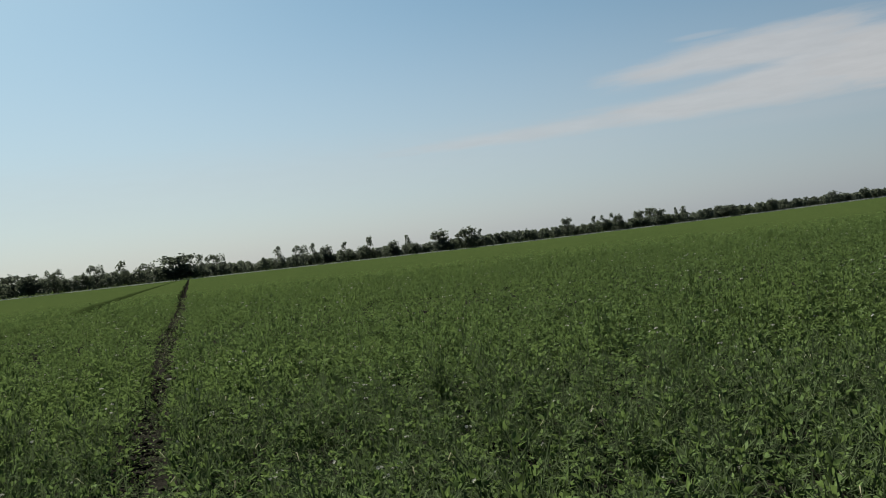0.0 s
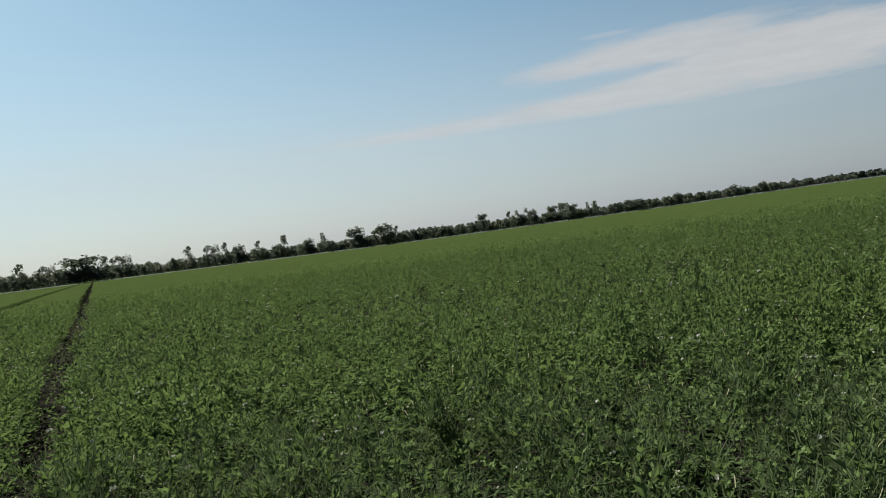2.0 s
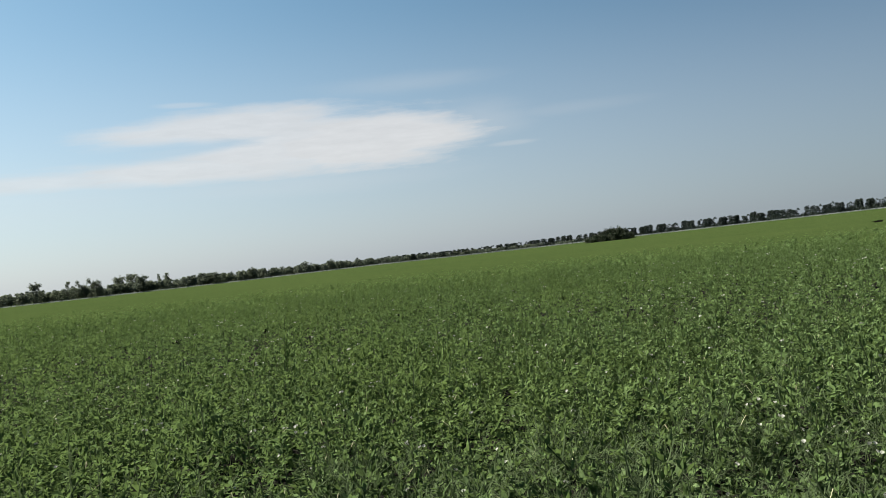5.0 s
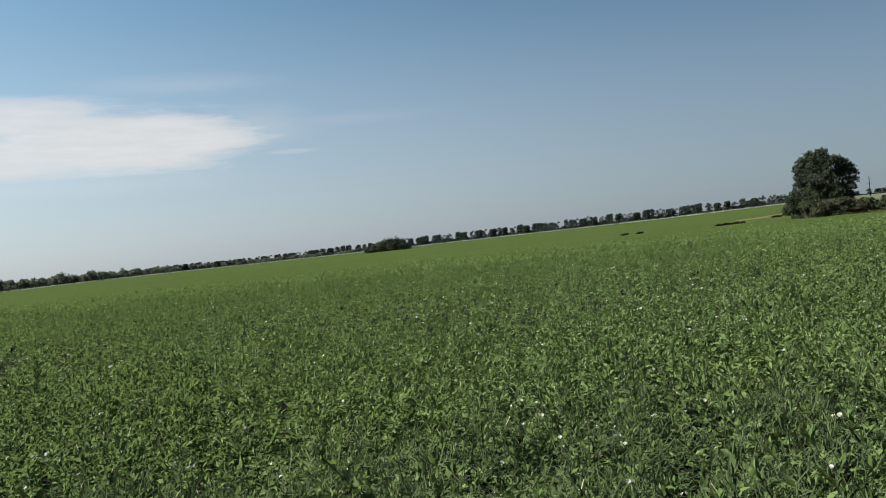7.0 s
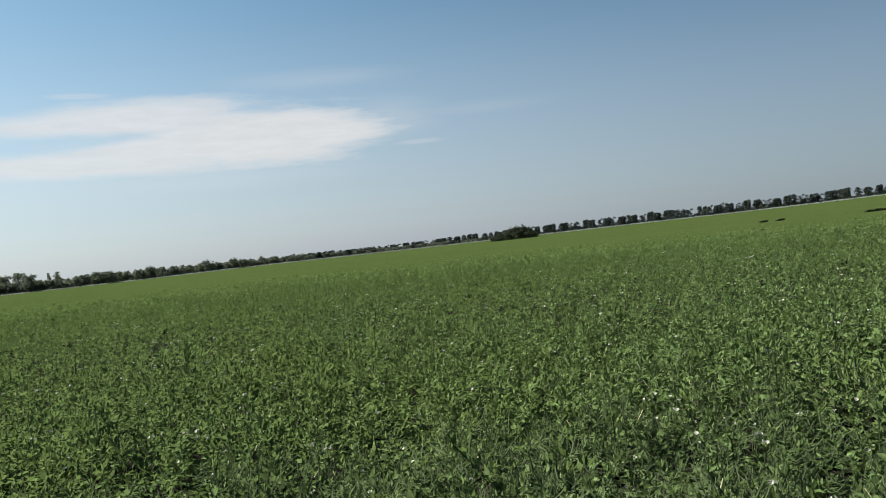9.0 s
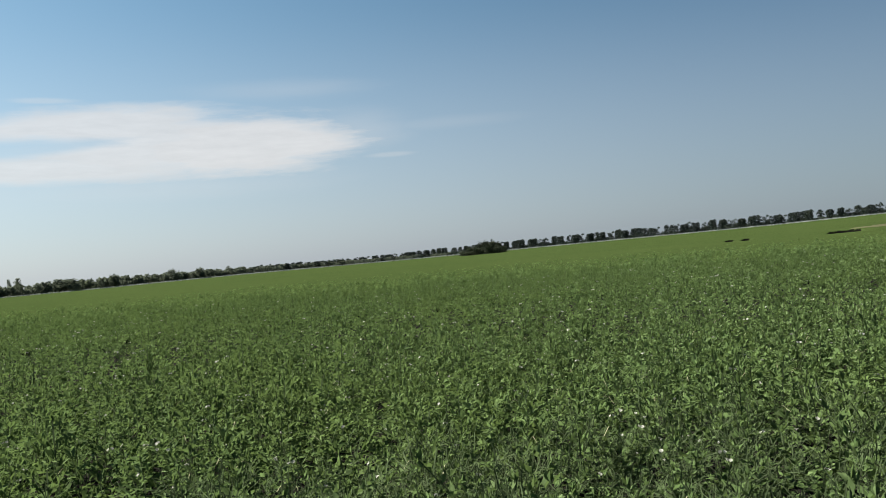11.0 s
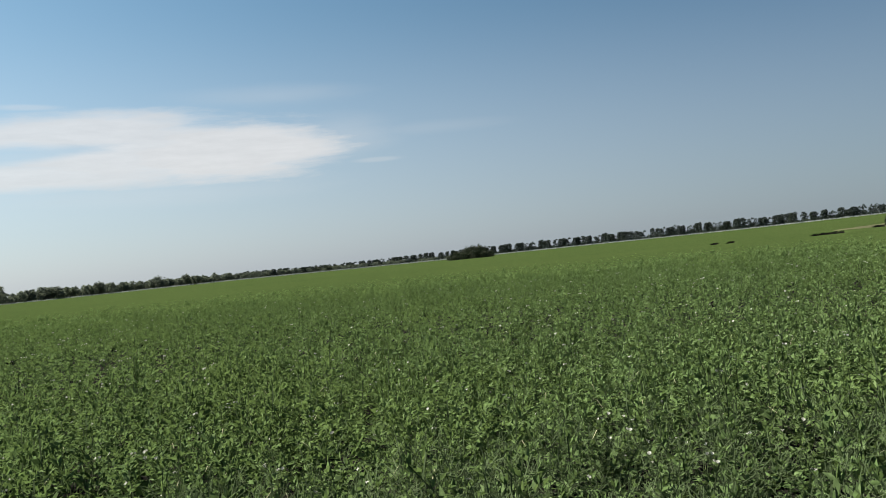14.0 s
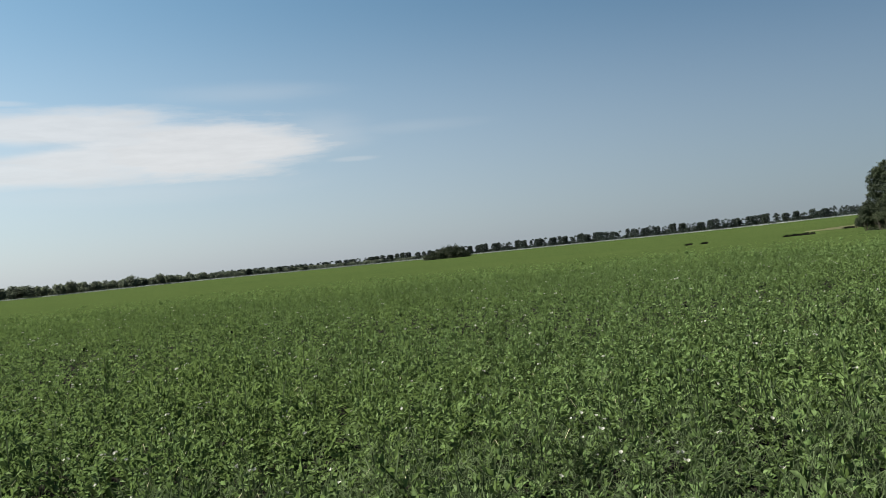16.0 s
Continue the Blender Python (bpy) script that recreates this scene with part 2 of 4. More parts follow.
class Pile:
    """Gathers pieces of geometry for one mesh."""

    def __init__(self):
        self.v, self.f, self.m, self.n = [], [], [], 0

    def add(self, v, f, mat=0):
        v, f = np.asarray(v, float), np.asarray(f, int)
        self.v.append(v)
        self.f.append(f + self.n)
        self.m.append(np.full(len(f), mat))
        self.n += len(v)

    def arrays(self):
        return np.concatenate(self.v), np.concatenate(self.f), np.concatenate(self.m)

    def mesh(self, name, mats):
        v, f, m = self.arrays()
        return mesh_of(name, v, f, mats, m)


def unit(v):
    return v / np.maximum(np.linalg.norm(v, axis=-1, keepdims=True), 1e-9)


def tube(points, radii, sides=6):
    """A tapered tube through points, as triangles."""
    points = np.asarray(points, float)
    vs, fs = [], []
    for i, p in enumerate(points):
        d = unit(points[min(i + 1, len(points) - 1)] - points[max(i - 1, 0)])
        a = unit(np.cross(d, (0.3, 0.9, 0.2)))
        b = np.cross(d, a)
        for s in range(sides):
            t = 2 * math.pi * s / sides
            vs.append(p + radii[i] * (math.cos(t) * a + math.sin(t) * b))
    for i in range(len(points) - 1):
        for s in range(sides):
            q, r = i * sides + s, i * sides + (s + 1) % sides
            fs += [(q, r, r + sides), (q, r + sides, q + sides)]
    n = len(vs)
    vs.append(points[-1])
    fs += [(n - 1 - sides + s, n - 1 - sides + (s + 1) % sides, n) for s in range(sides)]
    return np.array(vs), np.array(fs)


# ---------- the lie of the land ----------
# azimuth of a distant rim, height of its foot in degrees, its distance
RIM = ((-180, 0.0, 600), (-130, 0.1, 600), (-100, 0.42, 1100), (-84, 0.40, 1100), (-75, 0.33, 950), (-68, 0.11, 950), (-57, -0.04, 950),
       (-46, -0.20, 1150), (-38, -0.29, 1250), (-30, -0.33, 1000), (-22, -0.50, 800), (-15, -0.56, 620), (-4, -0.64, 520), (10, -0.55, 450),
       (20, -0.46, 425), (36, -0.34, 385), (60, -0.2, 400), (110, 0.0, 600), (180, 0.0, 600))
CANOPY = 0.55
EYE = 1.1
rim_az = np.array([r[0] for r in RIM], float)
rim_d = np.array([r[2] for r in RIM], float)
rim_s = np.array([(math.tan(radians(r[1])) + EYE / r[2]) * (r[2] + 60) / r[2] for r in RIM])
fine_az = np.arange(-180, 181.0)
kernel = np.exp(-0.5 * (np.arange(-9, 10) / 3.0) ** 2)
kernel /= kernel.sum()
fine_s = np.convolve(np.pad(np.interp(fine_az, rim_az, rim_s), 9, mode="edge"), kernel, "valid")
fine_d = np.convolve(np.pad(np.interp(fine_az, rim_az, rim_d), 9, mode="edge"), kernel, "valid")


def azimuth(x, y):
    return np.degrees(np.arctan2(-np.asarray(x, float), np.asarray(y, float)))


def land(x, y):
    """Height of the soil."""
    r = np.hypot(x, y)
    s = np.interp(azimuth(x, y), fine_az, fine_s)
    rr = np.minimum(r, 1400)
    return s * rr * rr / (rr + 60)


def rim(a):
    return float(np.interp(a, fine_az, fine_d))


def at(a, r):
    """Plan point at azimuth a (degrees, to the left of +y) and distance r."""
    return -math.sin(radians(a)) * r, math.cos(radians(a)) * r


# tramlines run along U; V counts to the right of the first one
U = np.array((-0.3048, 0.9524))
V = np.array((0.9524, 0.3048))
ORIGIN = np.array((-0.60, 0.0))


def uv(x, y):
    dx, dy = x - ORIGIN[0], y - ORIGIN[1]
    return dx * U[0] + dy * U[1], dx * V[0] + dy * V[1]


def smooth(x, a, b):
    t = np.clip((x - a) / (b - a), 0, 1)
    return t * t * (3 - 2 * t)


def wander(u):
    return 0.05 + 0.06 * np.cos(u * 0.16)


# bare hollows in the crop: the azimuth and distance of both ends, and half the width
HOLLOWS = []
for a0, r0, a1, r1, half in ((-71.8, 78, -71.85, 92, 1.35), (-64.75, 80, -64.9, 91, 0.3), (-65.8, 80, -65.95, 91, 0.3), (-74.7, 92, -74.8, 106, 0.7)):
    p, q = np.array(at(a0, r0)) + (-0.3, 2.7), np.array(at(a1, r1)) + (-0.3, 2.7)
    HOLLOWS.append((p, q, half))


def seg_distance(x, y, p, q):
    d = q - p
    t = np.clip(((x - p[0]) * d[0] + (y - p[1]) * d[1]) / (d @ d), 0, 1)
    return np.hypot(x - p[0] - t * d[0], y - p[1] - t * d[1])


def crop(x, y):
    """How full the crop stands: 1 in the stand, 0 in a wheel mark or a hollow."""
    u, v = uv(x, y)
    w0 = 0.20 + 0.03 * smooth(u, 6, 20) - 0.04 * smooth(u, 28, 60) + 0.03 * np.sin(u * 0.9) + 0.02 * np.sin(u * 2.3)
    full = smooth(np.abs(v - wander(u)), w0 * 0.75, w0 * 1.2)
    second = smooth(np.abs(v + 4.75 - wander(u + 9)), 0.30, 0.62)
    full = np.minimum(full, second)
    for p, q, half in HOLLOWS:
        full = np.minimum(full, smooth(seg_distance(x, y, p, q), half * 0.6, half * 1.2))
    return full


def spaced(*spans):
    """Rising grid lines: each span is start, stop, step."""
    return np.unique(np.round(np.concatenate([np.arange(a, b, s) for a, b, s in spans]), 3))


def grow(start, stop, first, factor):
    out, s = [start], first
    while out[-1] < stop:
        out.append(out[-1] + s)
        s *= factor
    return np.array(out)


us = np.unique(np.round(np.concatenate((-grow(8, 3000, 4, 1.22), spaced((-8, -6, 0.5), (-6, 14, 0.2), (14, 40, 0.5)), grow(40, 3200, 1.2, 1.055))), 3))
vs = np.unique(np.round(np.concatenate((-grow(7, 3000, 0.6, 1.12), spaced((-7, -3.4, 0.12), (-3.4, -0.8, 0.4), (-0.8, 0.8, 0.08), (0.8, 30, 0.7), (30, 56, 1.2), (56, 110, 0.35), (110, 125, 0.8)), grow(125, 3000, 4, 1.12))), 3))
gu, gv = np.meshgrid(us, vs, indexing="ij")
gx = ORIGIN[0] + gu * U[0] + gv * V[0]
gy = ORIGIN[1] + gu * U[1] + gv * V[1]
gz = land(gx, gy)
nu, nv = gu.shape
idx = np.arange(nu * nv).reshape(nu, nv)
quads = np.stack((idx[:-1, :-1], idx[1:, :-1], idx[1:, 1:], idx[:-1, 1:]), -1).reshape(-1, 4)
quads = quads[:, ::-1]


def grid_noise(x, y, s, seed):
    """Cheap smooth noise from a few turned sines."""
    rng = np.random.default_rng(seed)
    out = np.zeros_like(x)
    for k in range(6):
        a, ph, f = rng.uniform(0, 6.28), rng.uniform(0, 6.28), s * rng.uniform(0.6, 1.8)
        out += np.sin((x * math.cos(a) + y * math.sin(a)) * f + ph)
    return out / 6


ground_me = mesh_of("ground", np.stack((gx, gy, gz - 0.02 + 0.02 * grid_noise(gx, gy, 3.0, 1)), -1).reshape(-1, 3), quads, [M_SOIL])
ground = tagged(part("ground", ground_me), "dark brown tilled soil of a wide level field", "ground", kind="structure")

r_grid = np.hypot(gx + 0.2, gy - 1.5)
rise = 0.08 + 0.84 * smooth(r_grid, 25.0, 50.0) + 0.08 * smooth(r_grid, 44.0, 70.0)
full = crop(gx, gy)
top = 0.06 + (CANOPY - 0.13) * rise + (0.05 * grid_noise(gx, gy, 2.2, 2) + 0.05 * grid_noise(gx, gy, 0.6, 3)) * rise
sheet_z = gz + np.where(full < 0.999, 0.03 + (top - 0.03) * full, top)
px, py = np.array(at(-72.0, 98)), np.array(at(-75.6, 128))
path_d = seg_distance(gx, gy, px, py)
face_full = (full[:-1, :-1] + full[1:, 1:]).reshape(-1) / 2
face_path = (path_d[:-1, :-1] + path_d[1:, 1:]).reshape(-1) / 2
wheel = np.abs(gv[:-1, :-1] + 2.0).reshape(-1)
face_mat = np.where(face_full < 0.8, np.where(wheel < 3.2, 1, np.where(wheel < 9, 0, 3)), np.where(face_path < 3.0, 2, 0))
face_r = r_grid[:-1, :-1].reshape(-1)
out = (face_r > 24.0) | ((face_r > 7.0) & ((azimuth(gx, gy)[:-1, :-1].reshape(-1) > 55) | (azimuth(gx, gy)[:-1, :-1].reshape(-1) < -110)))
sheet_me = mesh_of("pea_field", np.stack((gx, gy, sheet_z), -1).reshape(-1, 3), quads[out], [M_FIELD, M_SOIL, M_PATH, M_HOLLOW_SHADE], face_mat[out])
sheet_me.polygons.foreach_set("use_smooth", np.ones(int(out.sum()), bool))
pea_field = tagged(part("pea_field", sheet_me), "closed green canopy of a flowering pea field with wheel marks", "crop field", kind="stuff")

# a paler field on the rise beyond the shrubs
fa = np.linspace(-77.0, -112.0, 36)
fr = np.geomspace(150, 1050, 26)
fx = np.array([[at(a, r)[0] for r in fr] for a in fa])
fy = np.array([[at(a, r)[1] for r in fr] for a in fa])
fi = np.arange(fx.size).reshape(fx.shape)
fq = np.stack((fi[:-1, :-1], fi[1:, :-1], fi[1:, 1:], fi[:-1, 1:]), -1).reshape(-1, 4)
pale_me = mesh_of("pale_field", np.stack((fx, fy, land(fx, fy) + 0.60), -1).reshape(-1, 3), fq, [M_PALE])
tagged(part("pale_field", pale_me), "pale ripening grain field on a gentle rise", "field", kind="structure")

# ---------- trees and shrubs ----------


def leaf_cloud(rng, lobes, count, size, hollow=0.55):
    """Small bent leaf clumps on the outer part of several lobes (centre, radii), with gaps between them."""
    weights = np.array([l[1][0] * l[1][2] for l in lobes])
    pick = rng.choice(len(lobes), count, p=weights / weights.sum())
    centre = np.array([l[0] for l in lobes])[pick]
    radii = np.array([l[1] for l in lobes])[pick]
    d = unit(rng.normal(size=(count, 3)))
    d[:, 2] = np.where(d[:, 2] < -0.5, -d[:, 2], d[:, 2])
    rad = hollow + (1 - hollow) * rng.random(count)[:, None] ** 0.6
    lump = 1 + 0.22 * np.sin(d[:, :1] * 7 + pick[:, None]) * np.sin(d[:, 2:] * 8 + 2 * pick[:, None]) + 0.08 * rng.normal(size=(count, 1))
    p = centre + d * radii * rad * lump
    n = unit(d + 0.9 * rng.normal(size=(count, 3)))
    a = unit(np.cross(n, rng.normal(size=(count, 3))))
    b = np.cross(n, a)
    s = size * rng.uniform(0.55, 1.35, (count, 1))
    v = np.stack((p - a * s, p - b * s * 0.6 + n * s * 0.25, p + a * s, p + b * s * 0.6 + n * s * 0.25), 1).reshape(-1, 3)
    i = np.arange(count)[:, None] * 4
    f = np.concatenate((i + (0, 1, 2), i + (0, 2, 3)), 0)
    return v, f


def limbs(rng, height, spread, radius, count, base=0.3, lean=0.05, sides=6):
    """A trunk that tapers and forks into limbs."""
    pile = Pile()
    top_p = np.array((rng.normal() * lean * height, rng.normal() * lean * height, height * 0.8))
    mid = top_p * 0.5 + rng.normal(size=3) * (0.02 * height, 0.02 * height, 0)
    pile.add(*tube([(0, 0, -0.1), (0, 0, 0.15), mid, top_p], [radius * 1.35, radius, radius * 0.6, radius * 0.12], sides))
    for k in range(count):
        t = base + (0.75 - base) * (k + rng.random()) / count
        p0 = np.array((0, 0, 0)) * (1 - t) + top_p * t
        ang = k * 2.4 + rng.random()
        out = np.array((math.cos(ang), math.sin(ang), 0)) * spread * rng.uniform(0.55, 0.9)
        p2 = p0 + out + (0, 0, height * rng.uniform(0.08, 0.22))
        p1 = (p0 + p2) / 2 + (0, 0, -0.03 * height)
        r0 = radius * 0.5 * (1 - t * 0.6)
        pile.add(*tube([p0, p1, p2], [r0, r0 * 0.6, r0 * 0.15], 5))
    return pile


def tree_meshes(name, seed, height, width, lobes, count, size, leaf, trunk_r, limb_n=6, hollow=0.55, base=0.3):
    rng = np.random.default_rng(seed)
    trunk = limbs(rng, height, width * 0.42, trunk_r, limb_n, base).mesh(name + "_trunk", [M_BARK])
    v, f = leaf_cloud(rng, lobes, count, size, hollow)
    v[:, 2] *= height / np.quantile(v[:, 2], 0.995)
    v[:, :2] *= width / (np.quantile(v[:, 0], 0.985) - np.quantile(v[:, 0], 0.015))
    crown = mesh_of(name + "_crown", v, f, [leaf])
    return trunk, crown


def tree(name, meshes, m, label, group="", category="tree"):
    ob = holder(name, m)
    part("trunk", meshes[0], ob)
    part("crown", meshes[1], ob)
    tagged(ob, label, category, group)
    return ob


def lobes_round(rng, h, wd, n, low=0.3):
    out = [((0, 0, h * 0.62), (wd * 0.36, wd * 0.36, h * 0.33)), ((0, 0, h * 0.28), (wd * 0.28, wd * 0.28, h * 0.22))]
    for k in range(n):
        a = rng.uniform(0, 6.28)
        z = rng.uniform(low + 0.08, 0.84)
        reach = wd * 0.36 * math.sqrt(max(0.05, 1 - ((z - 0.55) / 0.5) ** 2)) * rng.uniform(0.6, 1.0)
        s = rng.uniform(0.13, 0.22)
        out.append(((math.cos(a) * reach, math.sin(a) * reach, h * z), (wd * s, wd * s, h * s * 0.75)))
    return out


def lobes_tall(rng, h, wd, n):
    out = []
    for k in range(n):
        z = 0.10 + 0.83 * (k + 0.5) / n
        s = 0.42 * math.sin(math.pi * (0.13 + 0.75 * (1 - z))) * rng.uniform(0.75, 1.0)
        out.append(((rng.normal() * wd * 0.14, rng.normal() * wd * 0.14, h * z), (wd * s, wd * s, h * 0.12)))
    return out


def lobes_open(rng, h, wd, n):
    """Several stems with a tuft each, sky between them."""
    out = []
    for k in range(n):
        x = (k + 0.5) / n - 0.5
        z = rng.uniform(0.45, 0.85)
        out.append(((x * wd * 0.85, rng.normal() * wd * 0.15, h * z), (wd * 0.17, wd * 0.2, h * rng.uniform(0.15, 0.23))))
        out.append(((x * wd * 0.8, rng.normal() * wd * 0.15, h * 0.34), (wd * 0.2, wd * 0.22, h * 0.22)))
    return out


def lobes_block(rng, h, wd, n):
    """A full crown with nearly upright sides on a short stem."""
    out = []
    for k in range(n):
        z = 0.2 + 0.66 * (k + 0.5) / n
        for s in (-1, 1):
            out.append(((s * wd * rng.uniform(0.12, 0.24), rng.normal() * wd * 0.1, h * (z + rng.normal() * 0.02)), (wd * rng.uniform(0.22, 0.3), wd * 0.26, h * 0.15)))
    return out


# far trees are built at height 10, width 8
far_rng = np.random.default_rng(5)
FAR_ROUND = [tree_meshes("far_round", 20 + k, 10, 8, lobes_round(far_rng, 10, 9, 12, 0.05), 1300, 0.38, M_FAR_HAZE, 0.22, 6, 0.25, 0.2) for k in range(4)]
FAR_TALL = [tree_meshes("far_tall", 30 + k, 10, 5, lobes_tall(far_rng, 10, 7, 7), 440, 0.46, M_FAR_HAZE, 0.18, 6, 0.25, 0.2) for k in range(3)]
FAR_OPEN = [tree_meshes("far_open", 40 + k, 10, 8, lobes_open(far_rng, 10, 8.5, 5), 1100, 0.36, M_FAR_HAZE, 0.24, 9, 0.25, 0.15) for k in range(4)]


ROW_ROUND = [tree_meshes("row_round", 70 + k, 10, 8, lobes_block(far_rng, 10, 9, 4), 1100, 0.56, M_ROW_HAZE, 0.22, 6, 0.5, 0.2) for k in range(4)]
ROW_TALL = [tree_meshes("row_tall", 75 + k, 10, 5, lobes_tall(far_rng, 10, 7, 7), 480, 0.54, M_ROW_HAZE, 0.18, 6, 0.4, 0.2) for k in range(3)]
ROW_OPEN = [tree_meshes("row_open", 80 + k, 10, 8, lobes_open(far_rng, 10, 8.5, 5), 600, 0.52, M_ROW_HAZE, 0.2, 7, 0.4, 0.2) for k in range(3)]


def far_tree(a, top, wide, kind, rng, label, group, row=False):
    """A tree on the rim at azimuth a whose crown reaches top degrees and is wide degrees across."""
    d = rim(a) * rng.uniform(0.985, 1.03)
    x, y = at(a, d)
    z = float(land(x, y)) + 0.25
    h = (CANOPY + EYE) + d * math.tan(radians(top)) - z
    wd = d * math.radians(wide)
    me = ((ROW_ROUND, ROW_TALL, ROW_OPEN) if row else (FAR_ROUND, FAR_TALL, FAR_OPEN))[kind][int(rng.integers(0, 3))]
    base_w = (8.0, 5.0, 8.0)[kind]
    m = Matrix.LocRotScale((x, y, z), Euler((0, 0, radians(a) + rng.uniform(-0.4, 0.4))), (wd / base_w, wd / base_w, h / 10))
    return tree("tree", me, m, label, group)


# tall trees of the belt: azimuth, height in degrees, width in degrees, form
BELT = ((34.6, 1.27, 1.5, 0), (32.3, 1.15, 0.6, 1), (30.8, 1.2, 1.9, 0), (28.7, 1.1, 1.2, 0), (27.6, 1.0, 1.2, 0), (26.1, 1.17, 1.0, 2), (23.6, 1.16, 1.0, 2),
        (21.9, 1.26, 0.75, 1), (20.4, 0.93, 1.0, 2), (18.35, 1.27, 2.2, 0), (16.9, 1.12, 0.6, 1), (16.0, 1.02, 1.3, 2),
        (11.6, 1.08, 0.6, 1), (10.15, 0.97, 1.0, 2), (9.2, 1.04, 0.45, 1), (8.3, 0.75, 0.9, 0), (7.15, 0.88, 0.6, 1), (5.35, 1.05, 0.85, 1))
BELT2 = ((3.5, 0.56, 0.8, 0), (2.65, 0.84, 0.5, 1), (0.13, 0.93, 1.3, 0), (-1.85, 0.9, 1.4, 0), (-2.6, 0.68, 0.5, 1), (-8.9, 0.73, 0.65, 0), (-10.7, 0.65, 0.5, 1),
         (-11.7, 0.69, 0.9, 2), (-12.5, 0.55, 0.7, 0), (-13.9, 0.64, 0.7, 0), (-14.7, 0.74, 0.85, 0), (-15.3, 0.57, 0.7, 0), (-16.3, 0.55, 0.3, 1),
         (-16.8, 0.58, 0.5, 1), (-19.6, 0.33, 1.5, 0), (-22.5, 0.38, 0.6, 0), (-26.2, 0.42, 0.6, 0), (-28.0, 0.38, 0.6, 0), (-29.8, 0.33, 0.4, 1))
belt_rng = np.random.default_rng(11)
FORM_LABEL = ("dark green broad-crowned tree in a distant shelter belt", "dark slender upright tree in a distant shelter belt",
              "dark open-crowned tree with several stems in a distant shelter belt")
for a, top_deg, wide, form in BELT + BELT2:
    far_tree(a, top_deg, wide, form, belt_rng, FORM_LABEL[form], "trees of the shelter belt")

# the bushy storey below them, height in degrees over the rim's foot
LOW_AZ = (-48, -40, -36, -30, -22, -18, -5, 2, 8, 14, 20, 28, 40, 60)
LOW_TOP = (0.02, 0.07, 0.08, 0.20, 0.20, 0.20, 0.27, 0.27, 0.36, 0.38, 0.62, 0.80, 0.85, 0.8)
pile = Pile()
for a in np.arange(-47.5, 52, 0.16):
    d = rim(a) * belt_rng.uniform(0.99, 1.04)
    x, y = at(a, d)
    z = float(land(x, y))
    h = 1.65 + d * math.tan(radians(float(np.interp(a, LOW_AZ, LOW_TOP)))) - z
    h *= belt_rng.uniform(0.8, 1.08)
    wd = d * 0.0055
    n_leaf = int(60 + 8 * h)
    lobes = [((x, y, z + h * 0.3), (wd, wd, h * 0.42)), ((x + belt_rng.normal() * wd, y, z + h * 0.65), (wd * 0.8, wd, h * 0.33))]
    v, f = leaf_cloud(belt_rng, lobes, int(n_leaf * 1.3), 0.0014 * d, 0.3)
    pile.add(v, f)
tagged(part("shelter_belt", pile.mesh("shelter_belt", [M_FAR_HAZE])), "dense dark undergrowth of a distant shelter belt", "hedgerow", kind="stuff")

# the row beyond, trees side by side with light between the stems
ROW_AZ = (-32, -36, -40, -43, -48, -53, -57, -60, -63, -66, -70, -75, -78)
ROW_TOP = (0.22, 0.17, 0.22, 0.31, 0.41, 0.53, 0.57, 0.66, 0.70, 0.72, 0.79, 0.86, 0.83)
a = -32.0
while a > -76.5:
    if a < -30:
        t_deg = float(np.interp(-a, [-q for q in ROW_AZ], ROW_TOP)) * belt_rng.uniform(0.94, 1.2)
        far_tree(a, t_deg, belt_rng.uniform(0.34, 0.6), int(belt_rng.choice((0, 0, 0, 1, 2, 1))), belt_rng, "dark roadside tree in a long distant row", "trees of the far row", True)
    a -= belt_rng.choice((0.34, 0.4, 0.46, 0.62))
pile = Pile()
for a in np.arange(-92, -40, 0.2):
    d = rim(a) * belt_rng.uniform(0.995, 1.03)
    x, y = at(a, d)
    z = float(land(x, y))
    top_deg = float(np.interp(-a, [-q for q in ROW_AZ] + [79, 92], ROW_TOP + (0.62, 0.66)))
    h = (1.65 + d * math.tan(radians(top_deg)) - z) * belt_rng.uniform(0.26, 0.5)
    v, f = leaf_cloud(belt_rng, [((x, y, z + h * 0.4), (d * 0.004, d * 0.004, h * 0.6)), ((x, y, z + 0.5), (d * 0.004, d * 0.004, 0.9))], 80, 0.0011 * d, 0.3)
    pile.add(v, f)
tagged(part("row_undergrowth", pile.mesh("row_undergrowth", [M_ROW_HAZE])), "low dark scrub at the foot of a far tree row", "scrub", kind="stuff")

# pale blades added to draw a bright line along the field's far end
pile = Pile()
for a in np.arange(-77, 46, 0.03):
    d = rim(a) * belt_rng.uniform(0.965, 0.98)
    x, y = at(a, d)
    h, wd = d * belt_rng.uniform(0.0014, 0.0020), d * 0.0006
    base = np.array((x, y, float(land(x, y)) + CANOPY - 0.15))
    side = np.array((math.cos(radians(a)), math.sin(radians(a)), 0))
    for k in range(4):
        p0 = base + side * wd * belt_rng.normal() - (0, 0, 0.1)
        tip = p0 + side * belt_rng.normal() * 0.15 + (0, 0, h * belt_rng.uniform(0.7, 1.1))
        turn = belt_rng.uniform(0, 6.28)
        broad = np.array((math.cos(turn), math.sin(turn), 0)) * d * 0.0004
        pile.add(np.array((p0 - broad, p0 + broad, tip)), np.array(((0, 1, 2),)))
tagged(part("pale_verge", pile.mesh("pale_verge", [M_VERGE])), "band of pale blades along the far field edge", "grass", kind="stuff")

